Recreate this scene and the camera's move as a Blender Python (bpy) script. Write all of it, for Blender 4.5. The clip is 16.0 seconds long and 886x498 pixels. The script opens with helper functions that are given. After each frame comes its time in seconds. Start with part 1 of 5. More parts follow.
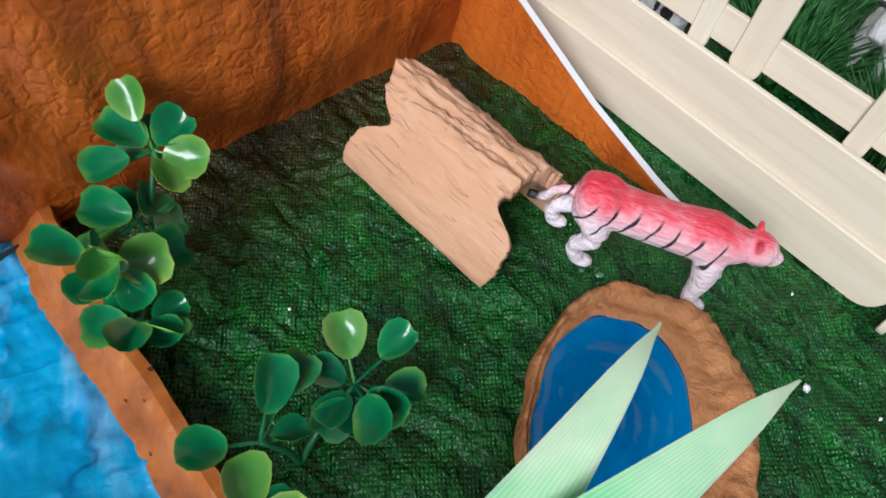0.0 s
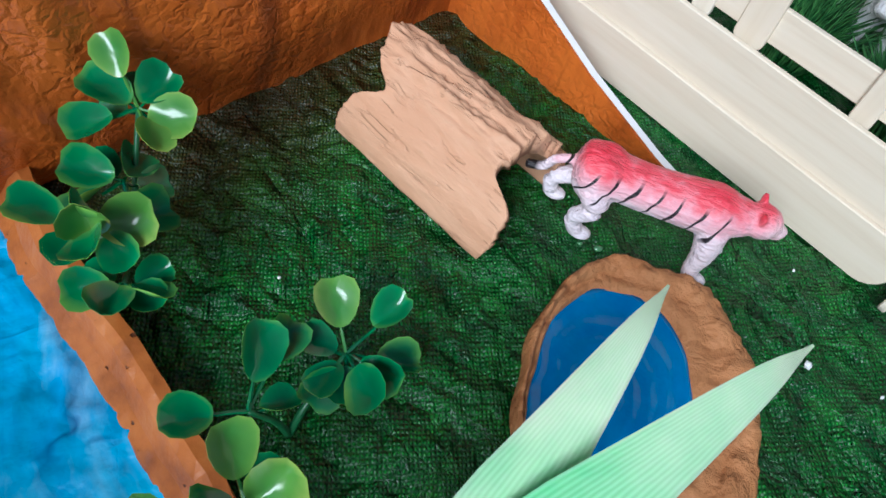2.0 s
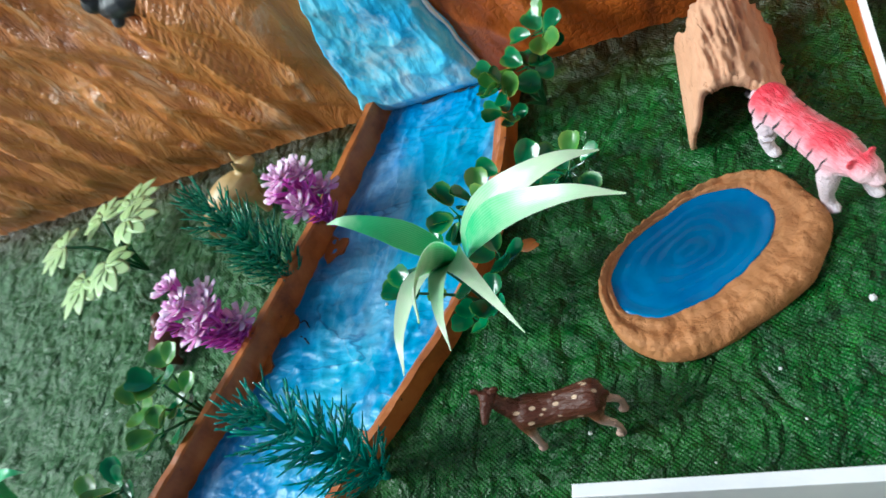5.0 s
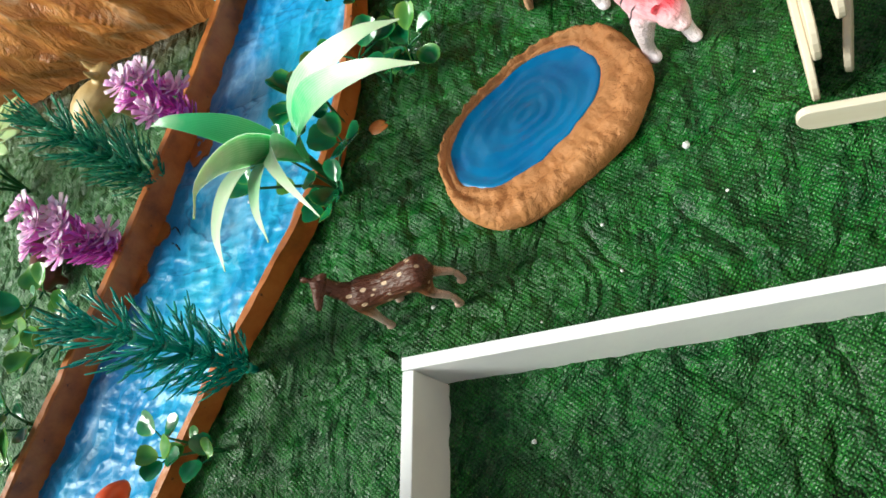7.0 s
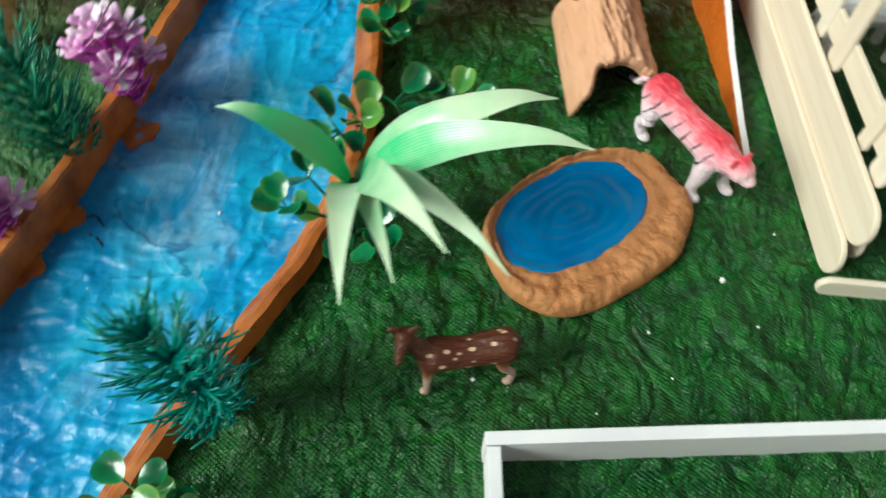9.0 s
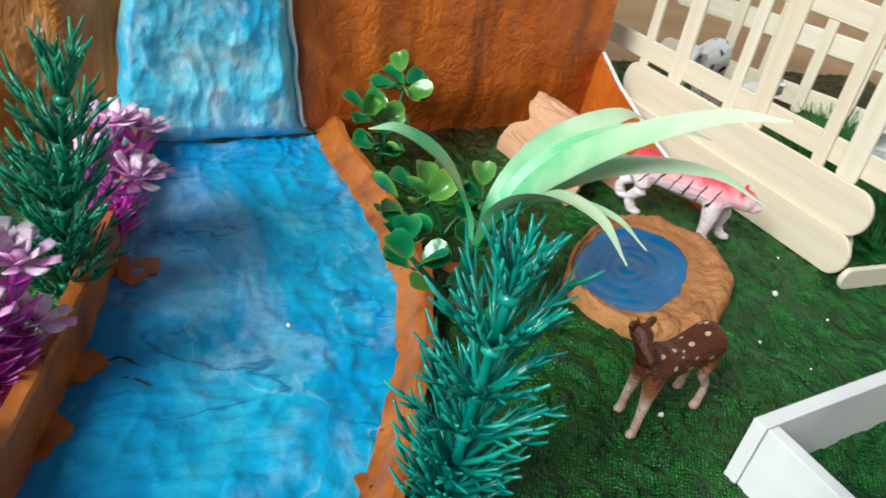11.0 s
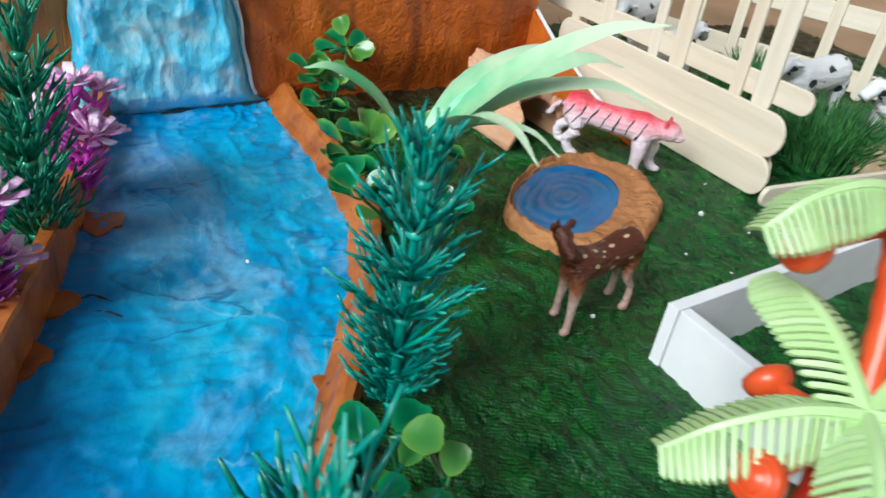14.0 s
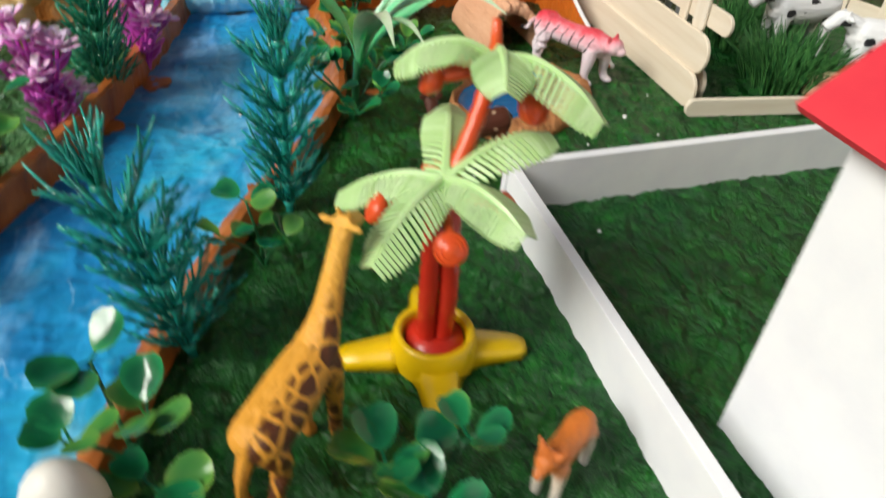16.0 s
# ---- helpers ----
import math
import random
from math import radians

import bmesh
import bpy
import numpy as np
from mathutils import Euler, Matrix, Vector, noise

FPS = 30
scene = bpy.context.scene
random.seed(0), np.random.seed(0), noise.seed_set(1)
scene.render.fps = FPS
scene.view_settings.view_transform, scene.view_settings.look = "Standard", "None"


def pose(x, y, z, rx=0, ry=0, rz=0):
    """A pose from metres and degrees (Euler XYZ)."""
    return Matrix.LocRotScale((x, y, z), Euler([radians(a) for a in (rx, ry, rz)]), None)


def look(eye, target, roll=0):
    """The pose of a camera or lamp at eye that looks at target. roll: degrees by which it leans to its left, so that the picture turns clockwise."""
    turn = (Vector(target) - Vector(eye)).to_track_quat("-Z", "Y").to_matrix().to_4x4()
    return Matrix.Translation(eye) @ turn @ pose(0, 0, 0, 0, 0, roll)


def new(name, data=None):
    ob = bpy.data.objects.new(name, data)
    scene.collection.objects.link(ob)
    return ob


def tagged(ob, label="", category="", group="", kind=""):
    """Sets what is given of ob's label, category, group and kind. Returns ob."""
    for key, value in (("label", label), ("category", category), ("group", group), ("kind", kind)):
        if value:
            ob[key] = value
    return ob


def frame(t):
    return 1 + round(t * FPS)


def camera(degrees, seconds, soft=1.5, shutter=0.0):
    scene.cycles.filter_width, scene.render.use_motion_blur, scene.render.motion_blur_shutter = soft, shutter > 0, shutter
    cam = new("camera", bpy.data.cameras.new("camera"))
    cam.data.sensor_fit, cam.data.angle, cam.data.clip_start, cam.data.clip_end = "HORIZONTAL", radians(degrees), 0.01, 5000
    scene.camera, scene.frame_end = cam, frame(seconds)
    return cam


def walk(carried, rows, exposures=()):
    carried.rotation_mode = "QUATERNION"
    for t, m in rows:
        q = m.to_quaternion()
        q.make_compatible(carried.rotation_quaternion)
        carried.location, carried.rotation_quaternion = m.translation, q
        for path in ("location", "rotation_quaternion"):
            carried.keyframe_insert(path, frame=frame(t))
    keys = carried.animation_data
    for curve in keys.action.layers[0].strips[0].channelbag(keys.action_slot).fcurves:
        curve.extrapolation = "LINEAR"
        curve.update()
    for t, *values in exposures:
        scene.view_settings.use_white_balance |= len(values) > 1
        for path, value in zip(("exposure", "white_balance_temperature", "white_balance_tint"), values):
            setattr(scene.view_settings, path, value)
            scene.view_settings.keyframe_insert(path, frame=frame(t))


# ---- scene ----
cam = camera(63.07, 16.0, soft=1.6, shutter=0.5)
PATH = [
    (0, (0.0246, 0.0364, 0.1580), (0.1062, 0.1216, -0.0035), 14.28),
    (0.5, (0.0269, 0.0379, 0.1501), (0.1099, 0.1190, -0.0128), 15.73),
    (1, (0.0258, 0.0371, 0.1489), (0.1102, 0.1166, -0.0140), 16.81),
    (1.5, (0.0222, 0.0353, 0.1498), (0.1066, 0.1174, -0.0119), 16.63),
    (2, (0.0237, 0.0356, 0.1501), (0.1069, 0.1174, -0.0123), 16.34),
    (2.5, (0.0139, 0.0239, 0.1651), (0.0914, 0.1114, 0.0029), 17.69),
    (3, (0.0334, -0.0004, 0.2190), (0.0772, 0.0923, 0.0473), 9.67),
    (3.5, (0.0601, -0.0183, 0.2445), (0.0647, 0.0740, 0.0672), -9.36),
    (4, (0.0949, -0.0480, 0.2262), (0.0612, 0.0422, 0.0509), -17.24),
    (4.2, (0.1125, -0.0563, 0.2242), (0.0535, 0.0328, 0.0552), -25.31),
    (6.3, (0.2337, -0.0961, 0.2265), (0.1112, -0.0028, 0.0989), -47.48),
    (6.5, (0.2289, -0.0961, 0.2131), (0.1132, -0.0014, 0.0802), -45.05),
    (7, (0.2182, -0.0714, 0.1981), (0.1129, -0.0068, 0.0408), -55.02),
    (7.5, (0.2185, -0.0693, 0.1972), (0.1113, -0.0072, 0.0401), -56.54),
    (8, (0.2160, -0.0687, 0.2035), (0.1204, 0.0049, 0.0440), -50.03),
    (8.5, (0.1693, -0.0778, 0.2338), (0.1029, 0.0067, 0.0651), -33.71),
    (9, (0.0885, -0.0912, 0.2287), (0.0721, 0.0055, 0.0544), 0.04),
    (9.5, (0.0192, -0.0925, 0.2121), (0.0304, 0.0032, 0.0369), 23.45),
    (9.7, (0.0034, -0.1074, 0.2013), (0.0212, 0.0015, 0.0345), 22.43),
    (11.8, (-0.0447, -0.1314, 0.1266), (0.0315, 0.0244, 0.0269), 9.22),
    (12, (-0.0443, -0.1297, 0.1257), (0.0324, 0.0253, 0.0252), 9.13),
    (12.5, (-0.0438, -0.1295, 0.1268), (0.0323, 0.0234, 0.0227), 8.89),
    (13, (-0.0442, -0.1312, 0.1273), (0.0308, 0.0244, 0.0265), 8.46),
    (13.5, (-0.0467, -0.1363, 0.1306), (0.0246, 0.0178, 0.0249), 7.83),
    (14, (-0.0393, -0.1601, 0.1381), (0.0306, -0.0075, 0.0294), 7.97),
    (14.5, (-0.0302, -0.1800, 0.1548), (0.0356, -0.0261, 0.0454), 6.24),
    (15, (-0.0179, -0.1997, 0.1607), (0.0397, -0.0460, 0.0464), 5.31),
    (15.5, (-0.0030, -0.2319, 0.1755), (0.0390, -0.0763, 0.0570), 4.52),
    (16, (0.0329, -0.2655, 0.1671), (0.0576, -0.1118, 0.0415), 4.75),
]
# the film camera brightens a little and turns warmer over the middle of the walk
EXPOSURES = [(0.0, -0.17, 5900, 5), (0.5, -0.15, 5600, 4), (1.0, -0.16, 5450, 4), (2.5, -0.13, 5500, 3), (4.2, 0.05, 5800, 0), (6.5, 0.44, 5950, -6), (7.5, 0.50, 7500, -4), (8.5, 0.32, 7100, -5), (9.0, 0.06, 6500, -7), (9.5, 0.12, 6550, -7), (12.5, -0.10, 6050, 3), (15.0, 0.0, 6000, -1), (16.0, -0.08, 6850, 4)]
walk(cam, [(t, look(eye, target, roll)) for t, eye, target, roll in PATH], exposures=EXPOSURES)

# ---- world and light: a bright room, daylight from a wide window on the river's far side ----
SUN_FROM = Vector((-0.88, -0.46, 0.82)).normalized()
world = bpy.data.worlds.new("world")
scene.world = world
world.use_nodes = True
wn = world.node_tree.nodes
sky = wn.new("ShaderNodeTexSky")
sky.sky_type, sky.sun_disc = "NISHITA", False
sky.sun_elevation = math.asin(SUN_FROM.z)
sky.sun_rotation = math.atan2(SUN_FROM.x, SUN_FROM.y)
sky.air_density, sky.dust_density = 1.0, 4.0
wn["Background"].inputs["Strength"].default_value = 0.072
world.node_tree.links.new(sky.outputs[0], wn["Background"].inputs["Color"])
sun_data = bpy.data.lights.new("window_daylight", "SUN")
sun_data.energy, sun_data.angle, sun_data.color = 3.8, radians(28), (0.98, 0.99, 1.0)
sun = new("window_daylight", sun_data)
sun.matrix_world = look(SUN_FROM * 2, (0, 0, 0))

# ---- materials (all sizes inside in metres) ----


def shader(name, rough=0.5, spec=0.5, metal=0.0):
    m = bpy.data.materials.new(name)
    m.use_nodes = True
    nt = m.node_tree
    p = nt.nodes["Principled BSDF"]
    p.inputs["Roughness"].default_value = rough
    p.inputs["Specular IOR Level"].default_value = spec
    p.inputs["Metallic"].default_value = metal
    return m, nt, p


def node(nt, kind, ins=None, data_type="", blend_type="", operation="", bands_direction="", feature=""):
    n = nt.nodes.new(kind)
    if data_type:
        n.data_type = data_type
    if blend_type:
        n.blend_type = blend_type
    if operation:
        n.operation = operation
    if bands_direction:
        n.bands_direction = bands_direction
    if feature:
        n.feature = feature
    for k, v in (ins or {}).items():
        if isinstance(v, bpy.types.NodeSocket):
            nt.links.new(v, n.inputs[k])
        else:
            n.inputs[k].default_value = v
    return n


def coords(nt, scale=(1, 1, 1), rot=(0, 0, 0), loc=(0, 0, 0)):
    tc = node(nt, "ShaderNodeTexCoord")
    mp = node(nt, "ShaderNodeMapping", {"Vector": tc.outputs["Object"], "Scale": scale, "Rotation": rot, "Location": loc})
    return mp.outputs[0]


def noise_of(nt, scale, detail=4, rough=0.55, vec=None, distort=0.0):
    n = node(nt, "ShaderNodeTexNoise", {"Vector": vec if vec else coords(nt), "Scale": scale, "Detail": detail, "Roughness": rough, "Distortion": distort})
    return n.outputs["Fac"]


def ramp(nt, fac, stops):
    r = node(nt, "ShaderNodeValToRGB", {"Fac": fac})
    el = r.color_ramp.elements
    while len(el) < len(stops):
        el.new(0.5)
    for e, (pos, col) in zip(el, stops):
        e.position, e.color = pos, (*col, 1) if len(col) == 3 else col
    return r.outputs["Color"]


def mix(nt, fac, a, b, kind="MIX"):
    n = node(nt, "ShaderNodeMix", data_type="RGBA", blend_type=kind)
    for i, v in ((0, fac), (6, a), (7, b)):
        if isinstance(v, bpy.types.NodeSocket):
            nt.links.new(v, n.inputs[i])
        else:
            n.inputs[i].default_value = (*v, 1) if isinstance(v, tuple) else v
    return n.outputs[2]


def maths(nt, op, a, b=0.0, c=0.0):
    n = node(nt, "ShaderNodeMath", operation=op)
    for i, v in enumerate((a, b, c)):
        if isinstance(v, bpy.types.NodeSocket):
            nt.links.new(v, n.inputs[i])
        else:
            n.inputs[i].default_value = v
    return n.outputs[0]


def span(nt, v, a, b):
    return node(nt, "ShaderNodeMapRange", {"Value": v, "From Min": a, "From Max": b}).outputs[0]


def bump(nt, p, height, dist, strength=1.0, under=None):
    ins = {"Height": height, "Distance": dist, "Strength": strength}
    if under:
        ins["Normal"] = under
    b = node(nt, "ShaderNodeBump", ins)
    nt.links.new(b.outputs[0], p.inputs["Normal"])
    return b.outputs[0]


def creases(nt, scale, wobble=0.012, squash=(1, 1, 1), width=0.14):
    """Folded-paper relief: facets parted by sharp creases."""
    v = coords(nt, squash)
    shift = node(nt, "ShaderNodeTexNoise", {"Vector": v, "Scale": scale * 1.4, "Detail": 3}).outputs["Color"]
    off = node(nt, "ShaderNodeVectorMath", {0: shift, 1: (wobble, wobble, wobble)}, operation="MULTIPLY").outputs[0]
    at = node(nt, "ShaderNodeVectorMath", {0: v, 1: off}, operation="ADD").outputs[0]
    d = node(nt, "ShaderNodeTexVoronoi", {"Vector": at, "Scale": scale}, feature="DISTANCE_TO_EDGE").outputs["Distance"]
    return span(nt, d, 0.0, width)


def plain(name, a, b, scale, rough=0.4, spec=0.5, grain=None, dist=0.0002):
    """Two tones by noise with a fine relief."""
    m, nt, p = shader(name, rough, spec)
    nt.links.new(mix(nt, span(nt, noise_of(nt, scale), 0.35, 0.65), a, b), p.inputs["Base Color"])
    bump(nt, p, noise_of(nt, grain or scale * 4), dist, 0.6)
    return m


def grass_cloth():
    m, nt, p = shader("painted_green_cloth", 0.34, 0.42)
    big, mid = noise_of(nt, 14, 3), noise_of(nt, 110, 6, 0.65, None, 0.6)
    col = ramp(nt, mid, [(0.30, (0.001, 0.038, 0.009)), (0.46, (0.008, 0.170, 0.022)), (0.62, (0.026, 0.320, 0.030)), (0.8, (0.095, 0.480, 0.050))])
    col = mix(nt, span(nt, big, 0.4, 0.7), col, mix(nt, 0.5, col, (0.045, 0.165, 0.018)))
    # window sheen and haze on the cloth across the river, put into its colour
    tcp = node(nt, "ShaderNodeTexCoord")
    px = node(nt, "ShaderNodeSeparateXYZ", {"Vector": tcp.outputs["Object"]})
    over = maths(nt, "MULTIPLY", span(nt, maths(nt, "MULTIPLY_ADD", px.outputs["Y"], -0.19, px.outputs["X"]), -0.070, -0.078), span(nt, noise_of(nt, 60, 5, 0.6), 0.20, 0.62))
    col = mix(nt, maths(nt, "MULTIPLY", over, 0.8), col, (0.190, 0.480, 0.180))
    # brown paint run over the cloth along the foot of the mountain wall
    tc = node(nt, "ShaderNodeTexCoord")
    xyz = node(nt, "ShaderNodeSeparateXYZ", {"Vector": tc.outputs["Object"]})
    near = maths(nt, "ADD", maths(nt, "MULTIPLY_ADD", xyz.outputs["X"], -0.166, xyz.outputs["Y"]), maths(nt, "MULTIPLY", noise_of(nt, 45, 5, 0.6), 0.035))
    stain = mix(nt, noise_of(nt, 160, 4), (0.022, 0.011, 0.006), (0.190, 0.040, 0.012))
    col = mix(nt, maths(nt, "MULTIPLY", span(nt, near, 0.140, 0.180), 0.9), col, stain)
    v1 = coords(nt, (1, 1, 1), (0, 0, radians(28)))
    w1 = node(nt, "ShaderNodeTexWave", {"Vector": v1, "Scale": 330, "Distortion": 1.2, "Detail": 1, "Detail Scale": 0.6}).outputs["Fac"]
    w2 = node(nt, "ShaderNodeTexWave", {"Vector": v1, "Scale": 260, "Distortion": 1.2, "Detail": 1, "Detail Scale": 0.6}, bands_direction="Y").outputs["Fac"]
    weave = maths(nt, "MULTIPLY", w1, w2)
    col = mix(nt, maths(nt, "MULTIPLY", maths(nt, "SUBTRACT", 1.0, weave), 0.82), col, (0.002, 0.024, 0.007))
    nt.links.new(col, p.inputs["Base Color"])
    n1 = bump(nt, p, weave, 0.0005, 0.9)
    folds = maths(nt, "ABSOLUTE", maths(nt, "SUBTRACT", noise_of(nt, 95, 4, 0.55, coords(nt, (1, 0.7, 1)), 0.5), 0.5))
    n2 = bump(nt, p, folds, 0.009, 0.9, n1)
    wide = maths(nt, "ABSOLUTE", maths(nt, "SUBTRACT", noise_of(nt, 42, 3, 0.5, coords(nt, (1, 0.7, 1), (0, 0, 0.4)), 0.6), 0.5))
    n2 = bump(nt, p, wide, 0.020, 0.9, n2)
    bump(nt, p, creases(nt, 75, 0.012, (1, 0.75, 1), 0.2), -0.0005, 0.8, n2)
    return m


def brown_wall():
    m, nt, p = shader("painted_orange_brown_foam", 0.33, 0.5)
    v = coords(nt, (1, 1, 0.35))
    col = ramp(nt, noise_of(nt, 55, 6, 0.6, v, 0.4), [(0.22, (0.120, 0.026, 0.005)), (0.40, (0.420, 0.088, 0.010)), (0.62, (0.570, 0.140, 0.018)), (0.85, (0.620, 0.210, 0.045))])
    runs = span(nt, noise_of(nt, 46, 4, 0.55, coords(nt, (1, 1, 0.10), (0, radians(12), 0)), 0.5), 0.56, 0.70)
    col = mix(nt, maths(nt, "MULTIPLY", runs, 0.75), col, (0.130, 0.032, 0.010))
    # worn light patches, with yellowish highlights painted into the same streaks
    worn = span(nt, noise_of(nt, 60, 8, 0.75, coords(nt, (1, 1, 0.25), (0, radians(12), 0)), 0.5), 0.64, 0.74)
    col = mix(nt, maths(nt, "MULTIPLY", worn, 0.5), col, (0.62, 0.36, 0.14))
    nt.links.new(col, p.inputs["Base Color"])
    # foam beads: flat cells parted by thin uneven creases, lost where the paint lies thick
    show = span(nt, noise_of(nt, 20, 3), 0.36, 0.56)
    cells = creases(nt, 200, 0.007, (1, 1, 1), 0.22)
    tilt = node(nt, "ShaderNodeTexVoronoi", {"Vector": coords(nt), "Scale": 200}).outputs["Distance"]
    n0 = bump(nt, p, maths(nt, "MULTIPLY", maths(nt, "SUBTRACT", cells, tilt), show), 0.0007, 0.45)
    n1 = bump(nt, p, noise_of(nt, 420, 4, 0.6), 0.0004, 0.6, n0)
    bump(nt, p, noise_of(nt, 34, 4, 0.55, coords(nt, (1, 1, 0.16), (0, radians(12), 0)), 0.4), 0.006, 0.8, n1)
    return m


def foil_rock():
    m, nt, p = shader("crumpled_brown_painted_paper", 0.30, 0.8)
    v = coords(nt, (1, 1, 1), (0, radians(35), 0))
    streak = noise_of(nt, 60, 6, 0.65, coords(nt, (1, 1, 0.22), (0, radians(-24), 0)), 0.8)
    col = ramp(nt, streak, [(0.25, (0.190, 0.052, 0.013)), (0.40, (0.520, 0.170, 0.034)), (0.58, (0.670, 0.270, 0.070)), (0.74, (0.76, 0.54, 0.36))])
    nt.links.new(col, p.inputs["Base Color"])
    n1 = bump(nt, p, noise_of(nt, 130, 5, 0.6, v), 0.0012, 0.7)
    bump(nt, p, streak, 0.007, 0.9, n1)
    return m


def blue_water(name, fall=False):
    m, nt, p = shader(name, 0.36, 0.35)
    v = coords(nt, (1, 1, 0.7) if fall else (1, 0.6, 1), (0, 0, 0 if fall else radians(-14)))
    a = noise_of(nt, 40 if fall else 22, 5, 0.62, v, 0.4)
    b = noise_of(nt, 85, 6, 0.7, v, 0.5)
    stops = [(0.28, (0.006, 0.165, 0.410)), (0.42, (0.011, 0.260, 0.540)), (0.56, (0.022, 0.385, 0.640)), (0.72, (0.085, 0.520, 0.720))]
    if fall:
        stops = [(0.28, (0.030, 0.360, 0.720)), (0.42, (0.070, 0.520, 0.850)), (0.56, (0.170, 0.680, 0.900)), (0.72, (0.680, 0.860, 0.920))]
    col = ramp(nt, a, stops)
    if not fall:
        # deeper blue towards the tall strip, cyan towards the low one
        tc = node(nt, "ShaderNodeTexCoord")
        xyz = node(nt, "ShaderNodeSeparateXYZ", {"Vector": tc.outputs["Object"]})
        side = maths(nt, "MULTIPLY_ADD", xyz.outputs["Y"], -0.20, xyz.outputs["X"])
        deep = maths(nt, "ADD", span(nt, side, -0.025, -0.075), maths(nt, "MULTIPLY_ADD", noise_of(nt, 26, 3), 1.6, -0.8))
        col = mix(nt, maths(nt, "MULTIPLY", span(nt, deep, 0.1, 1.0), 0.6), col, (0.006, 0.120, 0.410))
    if fall:
        white = maths(nt, "MULTIPLY", span(nt, b, 0.52, 0.64), 0.50)
    else:
        # thin white paint dragged across the folds
        veil = noise_of(nt, 26, 7, 0.68, coords(nt, (1, 0.6, 1), (0, 0, radians(24))), 0.7)
        white = maths(nt, "MULTIPLY", span(nt, veil, 0.50, 0.78), 0.50)
    col = mix(nt, white, col, (0.66, 0.80, 0.88))
    # long wrinkles across and along the flow, and the flat facets of crumpled paper
    lay = [(26, (0.38, 1, 1), 12), (30, (1, 0.55, 1), -30), (85, (0.7, 1, 1), 40)]
    if fall:
        lay = [(40, (1, 1, 0.6), 0), (70, (1, 1, 0.8), 0), (110, (1, 1, 0.8), 0)]
    under = bump(nt, p, noise_of(nt, 520, 4, 0.65, coords(nt, (0.35, 1, 1), (0, 0, radians(60)))), 0.0002, 0.6)
    for k, (scale, squash, turn) in enumerate(lay):
        f = maths(nt, "ABSOLUTE", maths(nt, "SUBTRACT", noise_of(nt, scale, 4, 0.5, coords(nt, squash, (0, 0, radians(turn))), 0.35), 0.5))
        if k < 2 and not fall:
            seam = maths(nt, "MULTIPLY", span(nt, f, 0.010, 0.0), span(nt, noise_of(nt, 28 + 9 * k, 2), 0.48, 0.56))
            col = mix(nt, maths(nt, "MULTIPLY", seam, 0.25 if k else 0.7), col, (0.46, 0.70, 0.84) if k else (0.004, 0.075, 0.230))
        under = bump(nt, p, f, ((-0.004, -0.0025, -0.001) if fall else (-0.0060, -0.004, -0.0010))[k], 0.8, under)
    under = bump(nt, p, creases(nt, 110, 0.012, (1, 0.8, 0.7), 0.5), 0.0003, 0.6, under)
    bump(nt, p, creases(nt, 40, 0.022, (1, 0.75, 0.7), 0.6), 0.0012, 0.7, under)
    nt.links.new(col, p.inputs["Base Color"])
    return m


def bank_clay():
    m, nt, p = shader("orange_brown_painted_foam_strip", 0.38, 0.5)
    col = ramp(nt, noise_of(nt, 70, 6, 0.6), [(0.3, (0.200, 0.050, 0.010)), (0.5, (0.400, 0.115, 0.022)), (0.75, (0.520, 0.180, 0.045))])
    nicks = span(nt, noise_of(nt, 330, 3, 0.5), 0.70, 0.74)
    col = mix(nt, nicks, col, (0.10, 0.028, 0.010))
    nt.links.new(col, p.inputs["Base Color"])
    n1 = bump(nt, p, nicks, -0.0006, 0.8)
    bump(nt, p, noise_of(nt, 150, 5), 0.0009, 0.7, n1)
    return m


def terracotta(name, a, b, streaks=False):
    m, nt, p = shader(name, 0.6, 0.35)
    v = coords(nt, (0.25, 1, 1)) if streaks else coords(nt)
    f = noise_of(nt, 160 if streaks else 120, 6, 0.65, v, 0.6)
    nt.links.new(mix(nt, span(nt, f, 0.2, 0.8), a, b), p.inputs["Base Color"])
    n1 = bump(nt, p, noise_of(nt, 500, 3), 0.0003, 0.6)
    n2 = bump(nt, p, f, 0.0009 if streaks else 0.0018, 1.0, n1)
    if streaks:
        cracks = span(nt, maths(nt, "ABSOLUTE", maths(nt, "SUBTRACT", noise_of(nt, 210, 3, 0.5, coords(nt, (0.16, 1, 1)), 0.5), 0.5)), 0.0, 0.022)
        mask = span(nt, noise_of(nt, 130, 2), 0.60, 0.50)
        bump(nt, p, maths(nt, "MAXIMUM", cracks, mask), 0.0006, 0.7, n2)
    else:
        n3 = bump(nt, p, creases(nt, 190, 0.006, (1, 1, 1), 0.45), 0.0004, 0.7, n2)
        bump(nt, p, noise_of(nt, 150, 2, 0.5), 0.0022, 0.9, n3)
    return m


def wood():
    m, nt, p = shader("pale_birch_wood", 0.55, 0.3)
    f = noise_of(nt, 230, 5, 0.6, coords(nt, (0.06, 1, 1)), 0.3)
    info = node(nt, "ShaderNodeObjectInfo").outputs["Random"]
    col = ramp(nt, f, [(0.25, (0.62, 0.53, 0.42)), (0.5, (0.71, 0.64, 0.53)), (0.8, (0.77, 0.71, 0.62))])
    col = mix(nt, maths(nt, "MULTIPLY", info, 0.28), col, (0.60, 0.45, 0.29))
    nt.links.new(col, p.inputs["Base Color"])
    bump(nt, p, f, 0.0002, 0.6)
    return m


